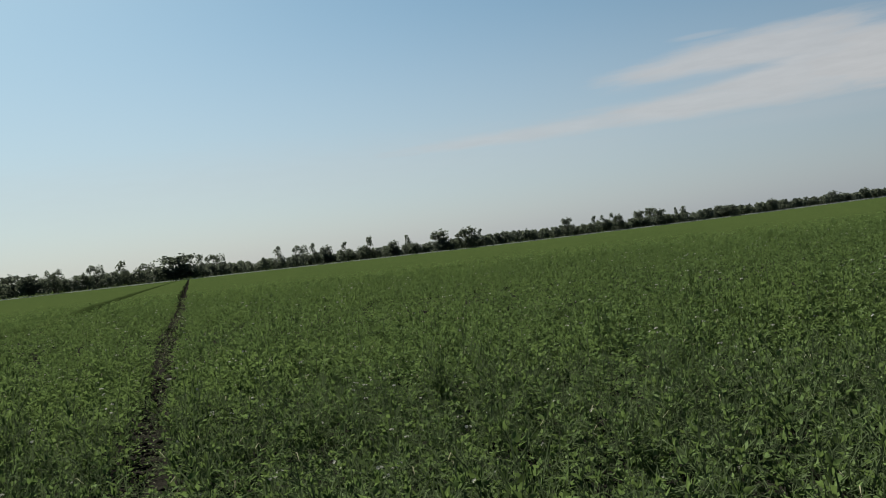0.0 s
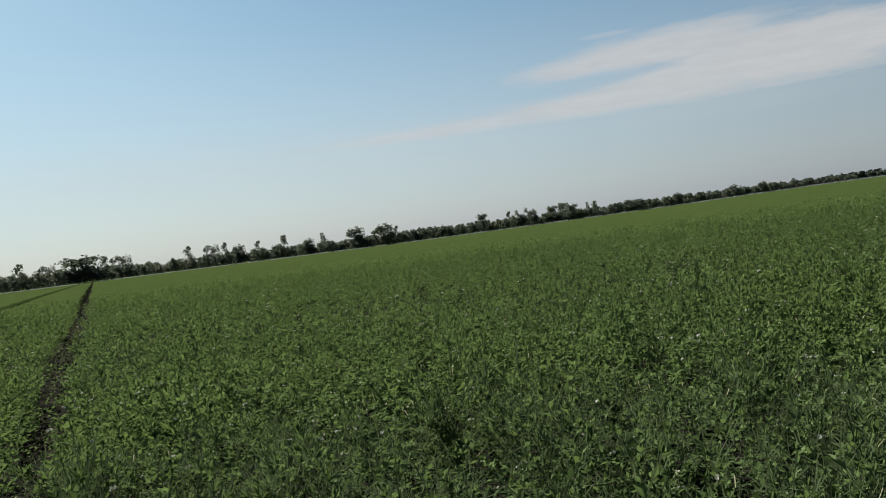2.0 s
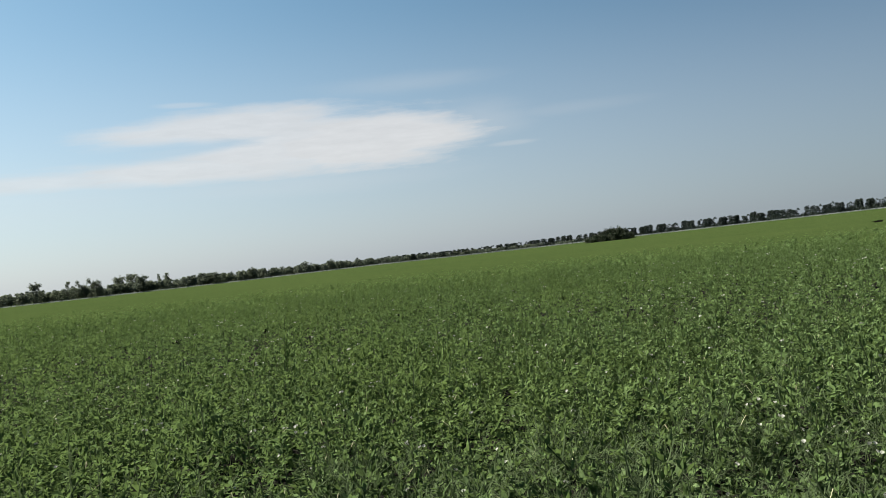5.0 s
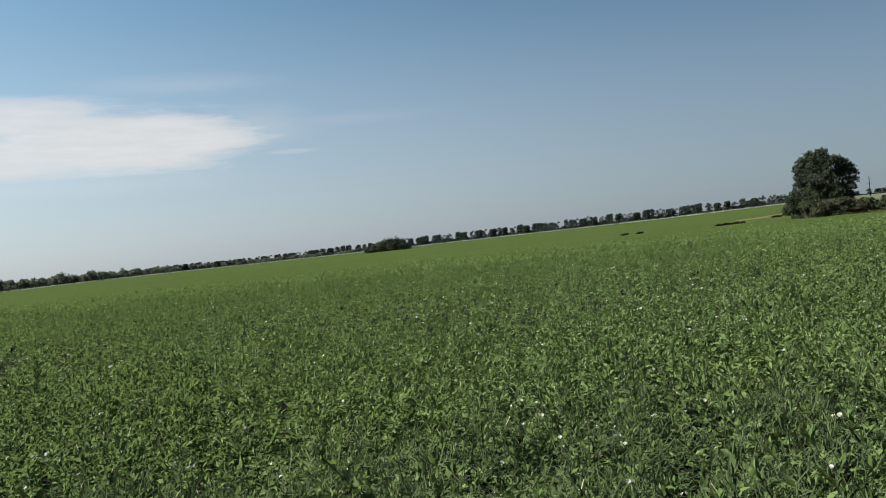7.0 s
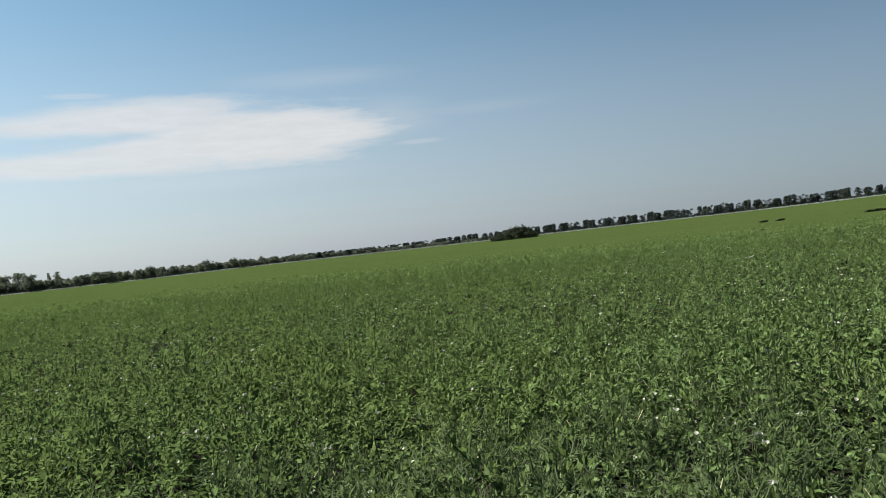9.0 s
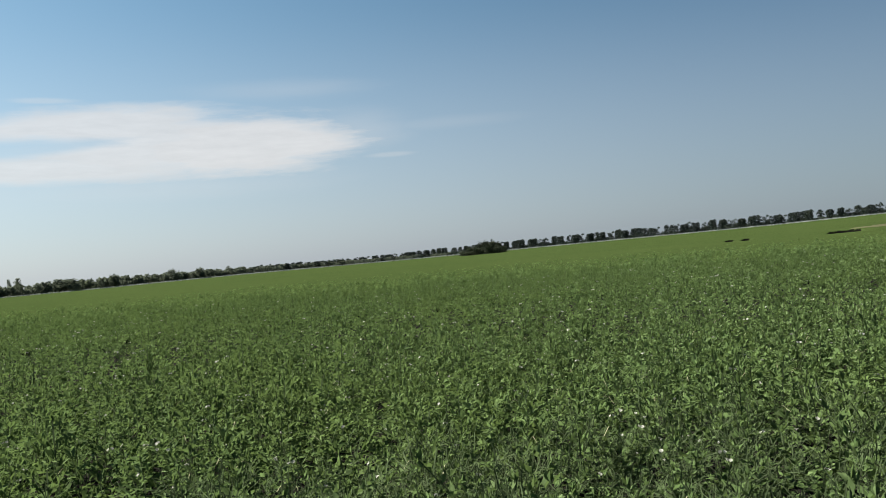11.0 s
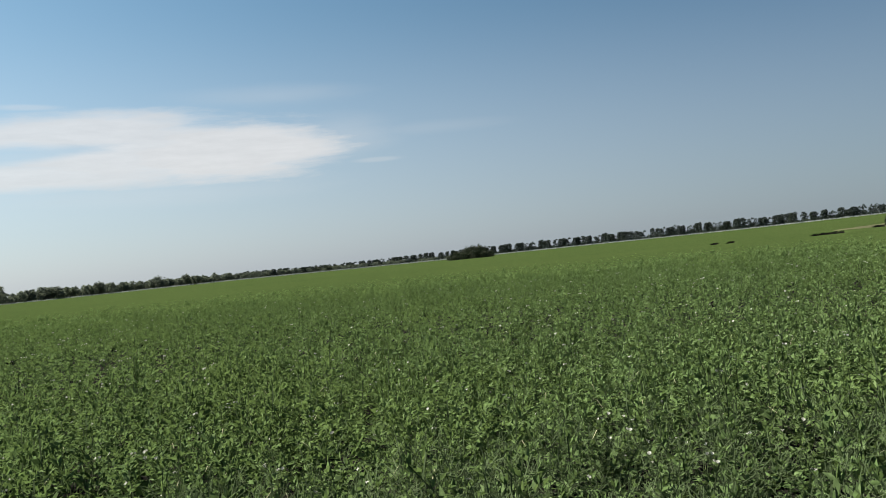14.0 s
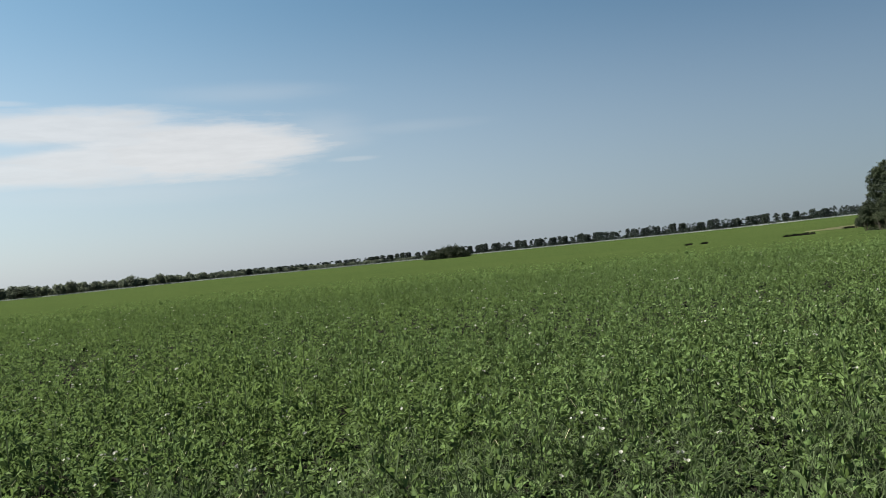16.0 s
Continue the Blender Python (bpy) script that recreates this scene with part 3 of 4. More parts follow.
# small trees on the skyline beyond the shrubs
for a, top_deg, wide, form in ((-79.3, 0.66, 0.3, 0), (-79.95, 0.76, 0.3, 1), (-80.5, 0.7, 0.4, 0), (-80.9, 0.72, 0.4, 0), (-81.3, 0.68, 0.35, 0), (-83.0, 0.95, 0.5, 0), (-83.55, 0.85, 0.4, 1), (-84.2, 0.9, 0.5, 0),
                               (-85.0, 0.75, 0.9, 0), (-86.0, 0.7, 0.9, 0), (-87.0, 0.8, 0.9, 0), (-88.2, 0.7, 1.0, 0), (-89.5, 0.8, 0.9, 2), (-91.0, 0.7, 1.0, 0)):
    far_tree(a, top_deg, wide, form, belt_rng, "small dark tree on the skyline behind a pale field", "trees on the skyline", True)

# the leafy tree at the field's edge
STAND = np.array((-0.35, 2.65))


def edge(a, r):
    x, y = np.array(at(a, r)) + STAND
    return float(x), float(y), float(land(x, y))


def big_tree():
    """A bushy tree of two joined crowns, the taller one to the left, clothed to the ground."""
    rng = np.random.default_rng(77)
    h, wd = 6.1, 5.4
    lobes = [((-0.5, 0, 3.6), (1.35, 1.3, 1.9)), ((1.2, 0.1, 3.2), (1.0, 1.1, 1.6)), ((-0.4, 0, 1.6), (2.0, 1.5, 1.2)), ((1.0, 0, 1.4), (1.2, 1.2, 0.9))]
    for x, z, rx, rz in ((-1.35, 4.9, 0.62, 0.55), (-0.75, 5.35, 0.7, 0.55), (0.0, 5.55, 0.62, 0.5), (0.2, 5.0, 0.65, 0.6), (-1.75, 4.45, 0.5, 0.45), (-1.65, 3.8, 0.55, 0.55), (-1.75, 3.1, 0.55, 0.5),
                         (1.0, 4.85, 0.6, 0.5), (1.5, 4.5, 0.6, 0.5), (2.0, 4.2, 0.5, 0.4), (2.25, 3.75, 0.45, 0.35), (2.2, 3.2, 0.45, 0.35), (1.95, 2.6, 0.5, 0.4), (1.7, 1.9, 0.6, 0.5),
                         (-2.15, 2.4, 0.55, 0.5), (-2.45, 1.7, 0.55, 0.55), (-2.4, 1.0, 0.6, 0.55), (-1.6, 0.8, 0.8, 0.6), (-0.5, 0.7, 0.9, 0.6), (0.6, 0.8, 0.8, 0.6), (1.5, 0.9, 0.7, 0.6), (0.5, 2.2, 0.7, 0.7), (-1.0, 2.4, 0.85, 0.7), (-0.2, 2.5, 0.8, 0.7), (1.3, 2.4, 0.75, 0.6)):
        lobes.append(((x, rng.uniform(-0.7, 0.2), z), (rx, rx, rz)))
    for k in range(40):
        a, z = rng.uniform(0, 6.28), rng.uniform(1.0, 5.2)
        reach = 1.9 * math.sqrt(max(0.1, 1 - ((z - 2.8) / 3.2) ** 2))
        q = rng.uniform(0.22, 0.42)
        lobes.append(((math.cos(a) * reach, math.sin(a) * reach * 0.8, z), (q, q, q * 0.75)))
    trunk = limbs(rng, h, wd * 0.4, 0.17, 10, 0.12, 0.02, 8).mesh("big_trunk", [M_BARK])
    v, f = leaf_cloud(rng, lobes, 46000, 0.066, 0.4)
    v[:, 2] *= 0.985
    crown = mesh_of("big_crown", v, f, [M_OAK])
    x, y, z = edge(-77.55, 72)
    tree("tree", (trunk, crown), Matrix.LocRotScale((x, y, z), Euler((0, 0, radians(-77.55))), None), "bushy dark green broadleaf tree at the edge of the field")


big_tree()


def shrub_meshes(seed, leaf, n_lobes=8, count=6500, size=0.055):
    """A shrub about 2 m high and 2.6 m across."""
    rng = np.random.default_rng(seed)
    pile = Pile()
    for k in range(7):
        ang = k * 0.9 + rng.random()
        out = np.array((math.cos(ang), math.sin(ang), 0)) * rng.uniform(0.4, 1.0)
        pile.add(*tube([(0.1 * out[0], 0.1 * out[1], -0.05), 0.45 * out + (0, 0, 0.8), out + (0, 0, rng.uniform(1.2, 1.8))], [0.05, 0.03, 0.008], 5))
    lobes = []
    for k in range(n_lobes):
        ang, rr = rng.uniform(0, 6.28), rng.uniform(0.1, 0.85)
        z = rng.uniform(0.35, 1.65) * (1 - 0.3 * rr)
        s = rng.uniform(0.35, 0.62)
        lobes.append(((math.cos(ang) * rr, math.sin(ang) * rr, z), (s, s, s * 0.75)))
    v, f = leaf_cloud(rng, lobes, count, size, 0.5)
    v[:, 2] = np.maximum(v[:, 2], 0.02) * 2.0 / np.quantile(v[:, 2], 0.99)
    v[:, :2] *= 2.4 / (np.quantile(v[:, 0], 0.98) - np.quantile(v[:, 0], 0.02))
    return pile.mesh("shrub_stems", [M_BARK]), mesh_of("shrub_foliage", v, f, [leaf])


SHRUBS = [shrub_meshes(50 + k, M_SHRUB) for k in range(3)] + [shrub_meshes(60 + k, M_RUST) for k in range(2)] + [shrub_meshes(65 + k, M_OAK) for k in range(2)]
SHRUB_LABEL = ["grey-green rounded shrub in a hedge beside the field"] * 3 + ["brownish shrub in a hedge beside the field"] * 2 + ["dark green shrub in a hedge beside the field"] * 2


def scrub_meshes(seed):
    """A dense low thicket, 2 m high and 2.4 m across, leafy to the ground."""
    rng = np.random.default_rng(seed)
    stems = Pile()
    for k in range(5):
        out = np.array((math.cos(k * 1.3), math.sin(k * 1.3), 0)) * rng.uniform(0.3, 0.8)
        stems.add(*tube([(0.1 * out[0], 0.1 * out[1], -0.05), 0.5 * out + (0, 0, 0.7), out + (0, 0, 1.4)], [0.05, 0.03, 0.008], 5))
    lobes = [((0, 0, 0.75), (0.95, 0.95, 0.95)), ((0, 0, 0.3), (1.1, 1.1, 0.5))]
    for k in range(9):
        ang, rr = rng.uniform(0, 6.28), rng.uniform(0.3, 0.85)
        lobes.append(((math.cos(ang) * rr, math.sin(ang) * rr, 1.5 - 0.9 * rr + rng.normal() * 0.12), (0.35, 0.35, 0.3)))
    v, f = leaf_cloud(rng, lobes, 3000, 0.085, 0.35)
    v[:, 2] = np.maximum(v[:, 2], 0.02) * 2.0 / np.quantile(v[:, 2], 0.99)
    return stems.mesh("shrub_stems", [M_BARK]), mesh_of("shrub_foliage", v, f, [M_OAK])


SHRUBS += [scrub_meshes(90 + k) for k in range(3)]
SHRUB_LABEL += ["dark dense thicket on an island in the crop"] * 3


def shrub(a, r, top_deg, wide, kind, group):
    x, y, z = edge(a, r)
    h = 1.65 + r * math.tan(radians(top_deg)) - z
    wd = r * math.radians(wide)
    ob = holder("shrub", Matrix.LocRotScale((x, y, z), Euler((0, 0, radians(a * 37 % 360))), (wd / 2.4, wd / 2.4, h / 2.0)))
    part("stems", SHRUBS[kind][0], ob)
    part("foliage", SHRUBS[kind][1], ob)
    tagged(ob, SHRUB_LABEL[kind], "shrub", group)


for a, r, t_deg, wide, kind in ((-75.6, 71, 0.7, 1.0, 5), (-76.5, 69, 0.35, 1.4, 6), (-77.6, 68, 0.3, 1.5, 3), (-78.6, 68, 0.35, 1.4, 4), (-79.4, 69, 0.15, 1.3, 3),
                                (-80.3, 78, 0.12, 1.6, 1), (-81.0, 76, 0.2, 1.3, 5), (-81.4, 67, 0.75, 1.1, 5), (-81.9, 67, 1.1, 0.9, 6), (-82.3, 66, 0.5, 1.2, 0),
                                (-83.0, 65, 0.1, 1.3, 3), (-83.6, 66, 0.45, 1.4, 0), (-84.3, 66, 0.45, 1.4, 1)):
    shrub(a, r, t_deg, wide, kind, "hedge shrubs")
for a, r, t_deg, wide, kind in ((-85.1, 65, 0.95, 1.6, 6), (-85.3, 62, 0.5, 1.4, 3), (-85.9, 64, 1.1, 1.5, 1), (-86.7, 64, 1.75, 2.0, 2), (-87.6, 63, 1.5, 1.8, 5), (-86.7, 61, 0.5, 1.6, 4),
                                (-88.4, 62, 1.5, 1.7, 5), (-88.0, 60, 0.5, 1.6, 1), (-89.4, 62, 2.1, 2.0, 0), (-89.6, 60, 0.6, 1.7, 3), (-90.8, 61, 2.2, 2.0, 6), (-92.2, 60, 1.8, 2.0, 1), (-93.8, 60, 1.5, 2.0, 5)):
    shrub(a, r, t_deg, wide, kind, "hedge shrubs")

# dry grass along the foot of the hedge
pile = Pile()
for a in np.arange(-78.5, -95, -0.03):
    for k in range(4):
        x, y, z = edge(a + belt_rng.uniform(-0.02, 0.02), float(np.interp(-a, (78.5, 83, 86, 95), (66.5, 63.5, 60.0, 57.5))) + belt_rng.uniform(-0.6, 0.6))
        p0 = np.array((x, y, z + 0.25))
        tip = p0 + (belt_rng.normal() * 0.08, belt_rng.normal() * 0.08, belt_rng.uniform(0.32, 0.5))
        side = np.array((math.sin(radians(a)), math.cos(radians(a)), 0)) * 0.03
        pile.add(np.array((p0 - side, p0 + side, tip)), np.array(((0, 1, 2),)))
tagged(part("pale_verge", pile.mesh("pale_verge", [M_STRAW])), "pale dry grass strip at the foot of a hedge", "grass", kind="stuff")

# an island of scrub out in the field
for a, r, t_deg, wide, kind in ((-46.55, 376, 0.08, 0.75, 7), (-46.95, 378, 0.24, 0.8, 8), (-47.35, 379, 0.36, 0.85, 9), (-47.75, 380, 0.50, 0.85, 7), (-48.15, 379, 0.58, 0.85, 8),
                                (-48.6, 378, 0.60, 0.85, 9), (-49.0, 377, 0.44, 0.8, 7), (-49.35, 375, 0.20, 0.75, 8), (-46.8, 372, 0.02, 0.9, 9), (-47.5, 371, 0.20, 0.9, 8),
                                (-48.2, 371, 0.26, 0.95, 7), (-48.9, 371, 0.18, 0.9, 9)):
    shrub(a, r, t_deg, wide, kind, "scrub island")


def pole(a, r, top_deg, label):
    """A power-line pole with a crossarm, a bracket and pin insulators."""
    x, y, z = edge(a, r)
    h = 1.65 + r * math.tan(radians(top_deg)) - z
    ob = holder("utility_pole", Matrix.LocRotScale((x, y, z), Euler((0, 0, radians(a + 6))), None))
    shaft = Pile()
    shaft.add(*tube([(0, 0, -0.5), (0, 0, h * 0.5), (0, 0, h)], [0.19, 0.16, 0.12], 10))
    part("shaft", shaft.mesh("pole_shaft", [M_POLE]), ob)
    arm_z = h - 3.3
    for name, p, q, rad in (("crossarm", (-1.0, -0.16, arm_z), (1.0, -0.16, arm_z), 0.055), ("bracket", (0, -0.12, h - 1.45), (0.95, -0.12, h - 1.38), 0.05)):
        arm = Pile()
        arm.add(*tube([p, ((p[0] + q[0]) / 2, p[1], (p[2] + q[2]) / 2), q], [rad, rad * 1.1, rad], 4))
        arm_ob = part(name, arm.mesh(name, [M_METAL]), ob, "grey metal arm")
        for s in ((-0.9, 0.9) if name == "crossarm" else (0.9,)):
            ins = Pile()
            zz = arm_z if name == "crossarm" else h - 1.38
            ins.add(*tube([(s, p[1], zz), (s, p[1], zz + 0.12), (s, p[1], zz + 0.16), (s, p[1], zz + 0.3)], [0.03, 0.03, 0.09, 0.05], 8))
            part("insulator", ins.mesh("insulator", [M_CERAMIC]), arm_ob, "pale ceramic insulator")
    tagged(ob, label, "utility pole", "power line poles")


pole(-82.48, 180, 2.82, "tall dark power line pole with a crossarm above a hedge")
pole(-80.2, 400, 1.53, "distant slender power line pole on the skyline")

# ---------- the pea crop ----------


def leaflet(rng, p, axis, up, length, width, light=False):
    """A folded, pointed oval leaflet, sunken along its midrib and bent at the tip."""
    axis = unit(np.asarray(axis, float))
    side = unit(np.cross(axis, up))
    nrm = np.cross(side, axis)
    droop, fold, twist = rng.uniform(-0.30, 0.10), rng.uniform(0.15, 0.5), rng.uniform(-0.25, 0.25)
    tip = p + axis * length + nrm * length * droop
    mid = p + axis * length * 0.5
    rim_v = [p]
    for s_k, t_k, w_k in ((1, 0.28, 0.42), (1, 0.66, 0.40), (-1, 0.66, 0.40), (-1, 0.28, 0.42)):
        rim_v.append(p + axis * length * t_k + side * width * w_k * s_k + nrm * (width * fold * w_k + twist * width * s_k + length * droop * t_k * t_k))
    a, b, c, d, e = rim_v
    if light:
        return np.array((a, (b + c) / 2, tip, (d + e) / 2)), np.array(((0, 1, 2), (0, 2, 3)))
    return np.array((a, b * 0.6 + c * 0.4, tip, d * 0.4 + e * 0.6, mid)), np.array(((0, 1, 4), (1, 2, 4), (2, 3, 4), (3, 0, 4)))


def ribbon(points, wd):
    points = np.asarray(points, float)
    d = unit(points[-1] - points[0])
    s = unit(np.cross(d, (0.2, 0.3, 1.0))) * wd / 2
    v = np.concatenate((points - s, points + s))
    n = len(points)
    f = []
    for i in range(n - 1):
        f += [(i, i + 1, n + i + 1), (i, n + i + 1, n + i)]
    return v, np.array(f)


def pea_plant(seed, nodes=5, leaf_scale=1.0, light=False):
    """One pea shoot about 0.55 m high: a leaning stem, broad clasping stipules, a few leaflets and a tangle of tendrils."""
    rng = np.random.default_rng(seed)
    pile = Pile()
    lean = rng.normal(size=2) * 0.13
    h = 0.56 * rng.uniform(0.82, 1.12)

    def stem(t):
        return np.array((lean[0] * t * t + 0.015 * math.sin(9 * t), lean[1] * t * t + 0.015 * math.cos(7 * t), h * t))

    pile.add(*ribbon([stem(0), stem(0.35), stem(0.7), stem(1.0)], 0.008), 1)
    turn = rng.uniform(0, 6.28)
    for k in range(nodes):
        t = 0.40 + 0.58 * (k + 0.4) / nodes
        p = stem(t)
        turn += math.pi + rng.normal() * 0.5
        size = (1.0 - 0.35 * max(0, t - 0.8) / 0.2) * leaf_scale
        out = np.array((math.cos(turn), math.sin(turn), rng.uniform(0.25, 1.3)))
        side = unit(np.cross(out, (0, 0, 1)))
        for s in (-1, 1):
            ax = unit(out * 0.7 + side * s * 0.55 + rng.normal(size=3) * 0.35 + (0, 0, 0.35))
            pile.add(*leaflet(rng, p, ax, unit(np.array((0, 0, 1.0)) + rng.normal(size=3) * (0.5 if nodes < 4 else 0.8)), 0.064 * size * rng.uniform(0.7, 1.2), 0.036 * size, light))
        reach = 0.11 * size
        for j in range(2 if nodes < 4 else 3 if light else 1):
            q = p + unit(out) * reach * (0.4 + 0.3 * j)
            for s in (-1, 1):
                ax = unit(out * 0.7 + side * s * 0.8 + rng.normal(size=3) * 0.5 + (0, 0, 0.15))
                pile.add(*leaflet(rng, q, ax, unit(np.array((0, 0, 1.0)) + rng.normal(size=3) * (0.45 if nodes < 4 else 0.7)), 0.046 * size * rng.uniform(0.7, 1.25), 0.021 * size, True))
        if not light:
            for j in range(5):
                q = p + unit(out) * reach * rng.uniform(0.4, 1.0)
                tip = q + unit(out + rng.normal(size=3) * 0.9) * rng.uniform(0.05, 0.12)
                pile.add(*ribbon([q, (q + tip) / 2 + rng.normal(size=3) * 0.014, tip + (0, 0, rng.uniform(-0.02, 0.04))], 0.0042), 1)
    for k in range(5):
        ax = unit(rng.normal(size=3) * 0.5 + (0, 0, 0.9))
        pile.add(*leaflet(rng, stem(0.97), ax, unit(rng.normal(size=3)), 0.045 * leaf_scale, 0.023 * leaf_scale, light))
    return pile.arrays()


def tuft(seed, count, size, height, spread, low=0.62, loose=0.55):
    """A lighter shoot for the middle distance: single bent leaves that clothe a small dome."""
    rng = np.random.default_rng(seed)
    d = unit(rng.normal(size=(count, 3)))
    d[:, 2] = np.abs(d[:, 2])
    depth = rng.uniform(0.72, 1.06, (count, 1))
    p = d * depth * (spread * 1.7, spread * 1.7, height * (1 - low)) + (0, 0, height * low)
    n = unit(d + rng.normal(size=(count, 3)) * loose + (0, 0, 0.15))
    a = unit(np.cross(n, rng.normal(size=(count, 3))))
    b = np.cross(n, a)
    s = size * rng.uniform(0.6, 1.3, (count, 1))
    v = np.stack((p - a * s, p + a * s * 0.7 + b * s * 0.6, p + a * s * 0.7 - b * s * 0.6), 1).reshape(-1, 3)
    return v, np.arange(count)[:, None] * 3 + (0, 1, 2), np.zeros(count, int)


def scatter(rng, density, r0, r1, a0, a1):
    """Random plan points between two distances and two azimuths from the walk's middle."""
    area = 0.5 * radians(a1 - a0) * (r1 * r1 - r0 * r0)
    n = int(area * density)
    r = np.sqrt(rng.uniform(r0 * r0, r1 * r1, n))
    a = np.radians(rng.uniform(a0, a1, n))
    return np.stack((-np.sin(a) * r - 0.2, np.cos(a) * r + 1.0), 1)


CLUMP = 0.31


def clump(x, y):
    """The plants grow in loose clumps: how near to a clump's heart a place is, and how tall that clump stands (both 0 to 1)."""
    cx, cy = np.floor(x / CLUMP), np.floor(y / CLUMP)
    best, tall = np.full(len(x), 9.0), np.zeros(len(x))
    for i in (-1, 0, 1):
        for j in (-1, 0, 1):
            kx, ky = cx + i, cy + j
            h = [np.modf(np.abs(np.sin(kx * a + ky * b + c)) * 43758.5453)[0] for a, b, c in ((12.9898, 78.233, 1.0), (39.346, 11.135, 2.0), (73.156, 52.235, 3.0))]
            d = np.hypot(x / CLUMP - kx - 0.5 - 0.8 * (h[0] - 0.5), y / CLUMP - ky - 0.5 - 0.8 * (h[1] - 0.5))
            near = d < best
            best, tall = np.where(near, d, best), np.where(near, h[2], tall)
    return 1 - smooth(best, 0.14, 0.56), tall


def thin(rng, p):
    """Drop plants from wheel marks, thin them between clumps and in weak patches."""
    full_here = crop(p[:, 0], p[:, 1])
    weak = 0.5 + 0.5 * grid_noise(p[:, 0], p[:, 1], 1.3, 8)
    heart = clump(p[:, 0], p[:, 1])[0]
    return p[rng.random(len(p)) < full_here ** 1.5 * (0.88 + 0.15 * weak) * (0.15 + 0.85 * heart)]


def strict(p):
    """Only points well inside the stand."""
    return p[crop(p[:, 0], p[:, 1]) > 0.95]


def fade(rng, p, r0, r1):
    """Fewer and fewer plants from r0 to r1, where the closed canopy takes over."""
    r = np.hypot(p[:, 0], p[:, 1])
    return p[rng.random(len(p)) > smooth(r, r0 - 25, r1)]


def planted(rng, p, scale=1.0):
    """Pose numbers for plants: x, y, z, turn, scale, height."""
    full_here = crop(p[:, 0], p[:, 1])
    heart, tall = clump(p[:, 0], p[:, 1])
    rough = 1 - 0.5 * smooth(np.hypot(p[:, 0], p[:, 1] - 2.0), 32, 70)
    swell = 1 + rough * ((heart - 0.75) * 0.52 + (0.34 * smooth(tall, 0.62, 0.9) - 0.09) * heart + 0.12 * grid_noise(p[:, 0], p[:, 1], 2.2, 6) + 0.14 * grid_noise(p[:, 0], p[:, 1], 0.9, 5))
    sc = scale * rng.uniform(0.85, 1.2, len(p))
    hz = swell * (0.96 + rough * rng.uniform(-0.11, 0.09, len(p))) * (0.75 + 0.25 * full_here)
    return np.column_stack((p, land(p[:, 0], p[:, 1]), rng.uniform(0, 6.28, len(p)), sc, hz))


def join(rng, variants, rows):
    """All plants of a zone in one set of arrays."""
    vv, ff, mm, base = [], [], [], 0
    pick = rng.integers(0, len(variants), len(rows))
    for k, (v, f, m) in enumerate(variants):
        q = rows[pick == k]
        if not len(q):
            continue
        c, s = np.cos(q[:, 3])[:, None], np.sin(q[:, 3])[:, None]
        x = (v[:, 0] * c - v[:, 1] * s) * q[:, 4:5] + q[:, 0:1]
        y = (v[:, 0] * s + v[:, 1] * c) * q[:, 4:5] + q[:, 1:2]
        z = v[:, 2] * q[:, 5:6] + q[:, 2:3]
        vv.append(np.stack((x, y, z), -1).reshape(-1, 3))
        off = base + np.arange(len(q))[:, None, None] * len(v)
        ff.append((f[None] + off).reshape(-1, f.shape[1]))
        mm.append(np.tile(m, len(q)))
        base += len(q) * len(v)
    return np.concatenate(vv), np.concatenate(ff), np.concatenate(mm)


crop_rng = np.random.default_rng(21)
PLANTS = [pea_plant(100 + k, 6 if k % 3 else 5, 1.0) for k in range(14)]
LIGHTER = [pea_plant(120 + k, 5, 1.1, True) for k in range(12)]
MID = [pea_plant(130 + k, 3, 1.3, True) for k in range(10)]
FARS = [tuft(150 + k, 22, 0.036, 0.57, 0.060, 0.55, 0.6) for k in range(8)]
PEA_MATS = [M_PEA, M_STEM]
A0, A1 = -93, 39

near_p = np.concatenate((thin(crop_rng, scatter(crop_rng, 105, 0.8, 6.5, A0, A1)), thin(crop_rng, scatter(crop_rng, 34, 0.8, 4.5, A1, A0 + 360)), thin(crop_rng, scatter(crop_rng, 46, 0.0, 0.8, -180, 180))))
near_rows = planted(crop_rng, near_p)
bed = (near_p[:, 0] > 1.0) & (near_p[:, 0] < 3.6) & (near_p[:, 1] > 4.0) & (near_p[:, 1] < 6.4)
single = near_rows[bed][:290]
rest = np.concatenate((near_rows[~bed], near_rows[bed][290:]))
v, f, m = join(crop_rng, PLANTS, rest)
pea_crop = tagged(part("pea_crop", mesh_of("pea_crop", v, f, PEA_MATS, m)), "dense green flowering pea plants with tendrils in a field", "pea crop", kind="stuff")
next_rows = planted(crop_rng, thin(crop_rng, scatter(crop_rng, 88, 6.5, 13, A0, A1)))
v, f, m = join(crop_rng, LIGHTER, next_rows)
tagged(part("inner_plants", mesh_of("inner_plants", v, f, PEA_MATS, m), pea_crop), kind="stuff")
LOW = [tuft(170 + k, 14, 0.034, 0.30, 0.07, 0.15, 0.9) for k in range(8)]
low_p = np.concatenate((scatter(crop_rng, 60, 0.8, 13, A0, A1), scatter(crop_rng, 26, 0.8, 9, A1, A0 + 360), scatter(crop_rng, 40, 0.0, 0.8, -180, 180)))
low_rows = planted(crop_rng, thin(crop_rng, strict(low_p)), 1.25)
v, f, m = join(crop_rng, LOW, low_rows)
tagged(part("lower_leaves", mesh_of("lower_leaves", v, f, PEA_MATS, m), pea_crop), kind="stuff")
plant_meshes = [mesh_of("pea_plant", *q[:2], PEA_MATS, q[2]) for q in PLANTS]
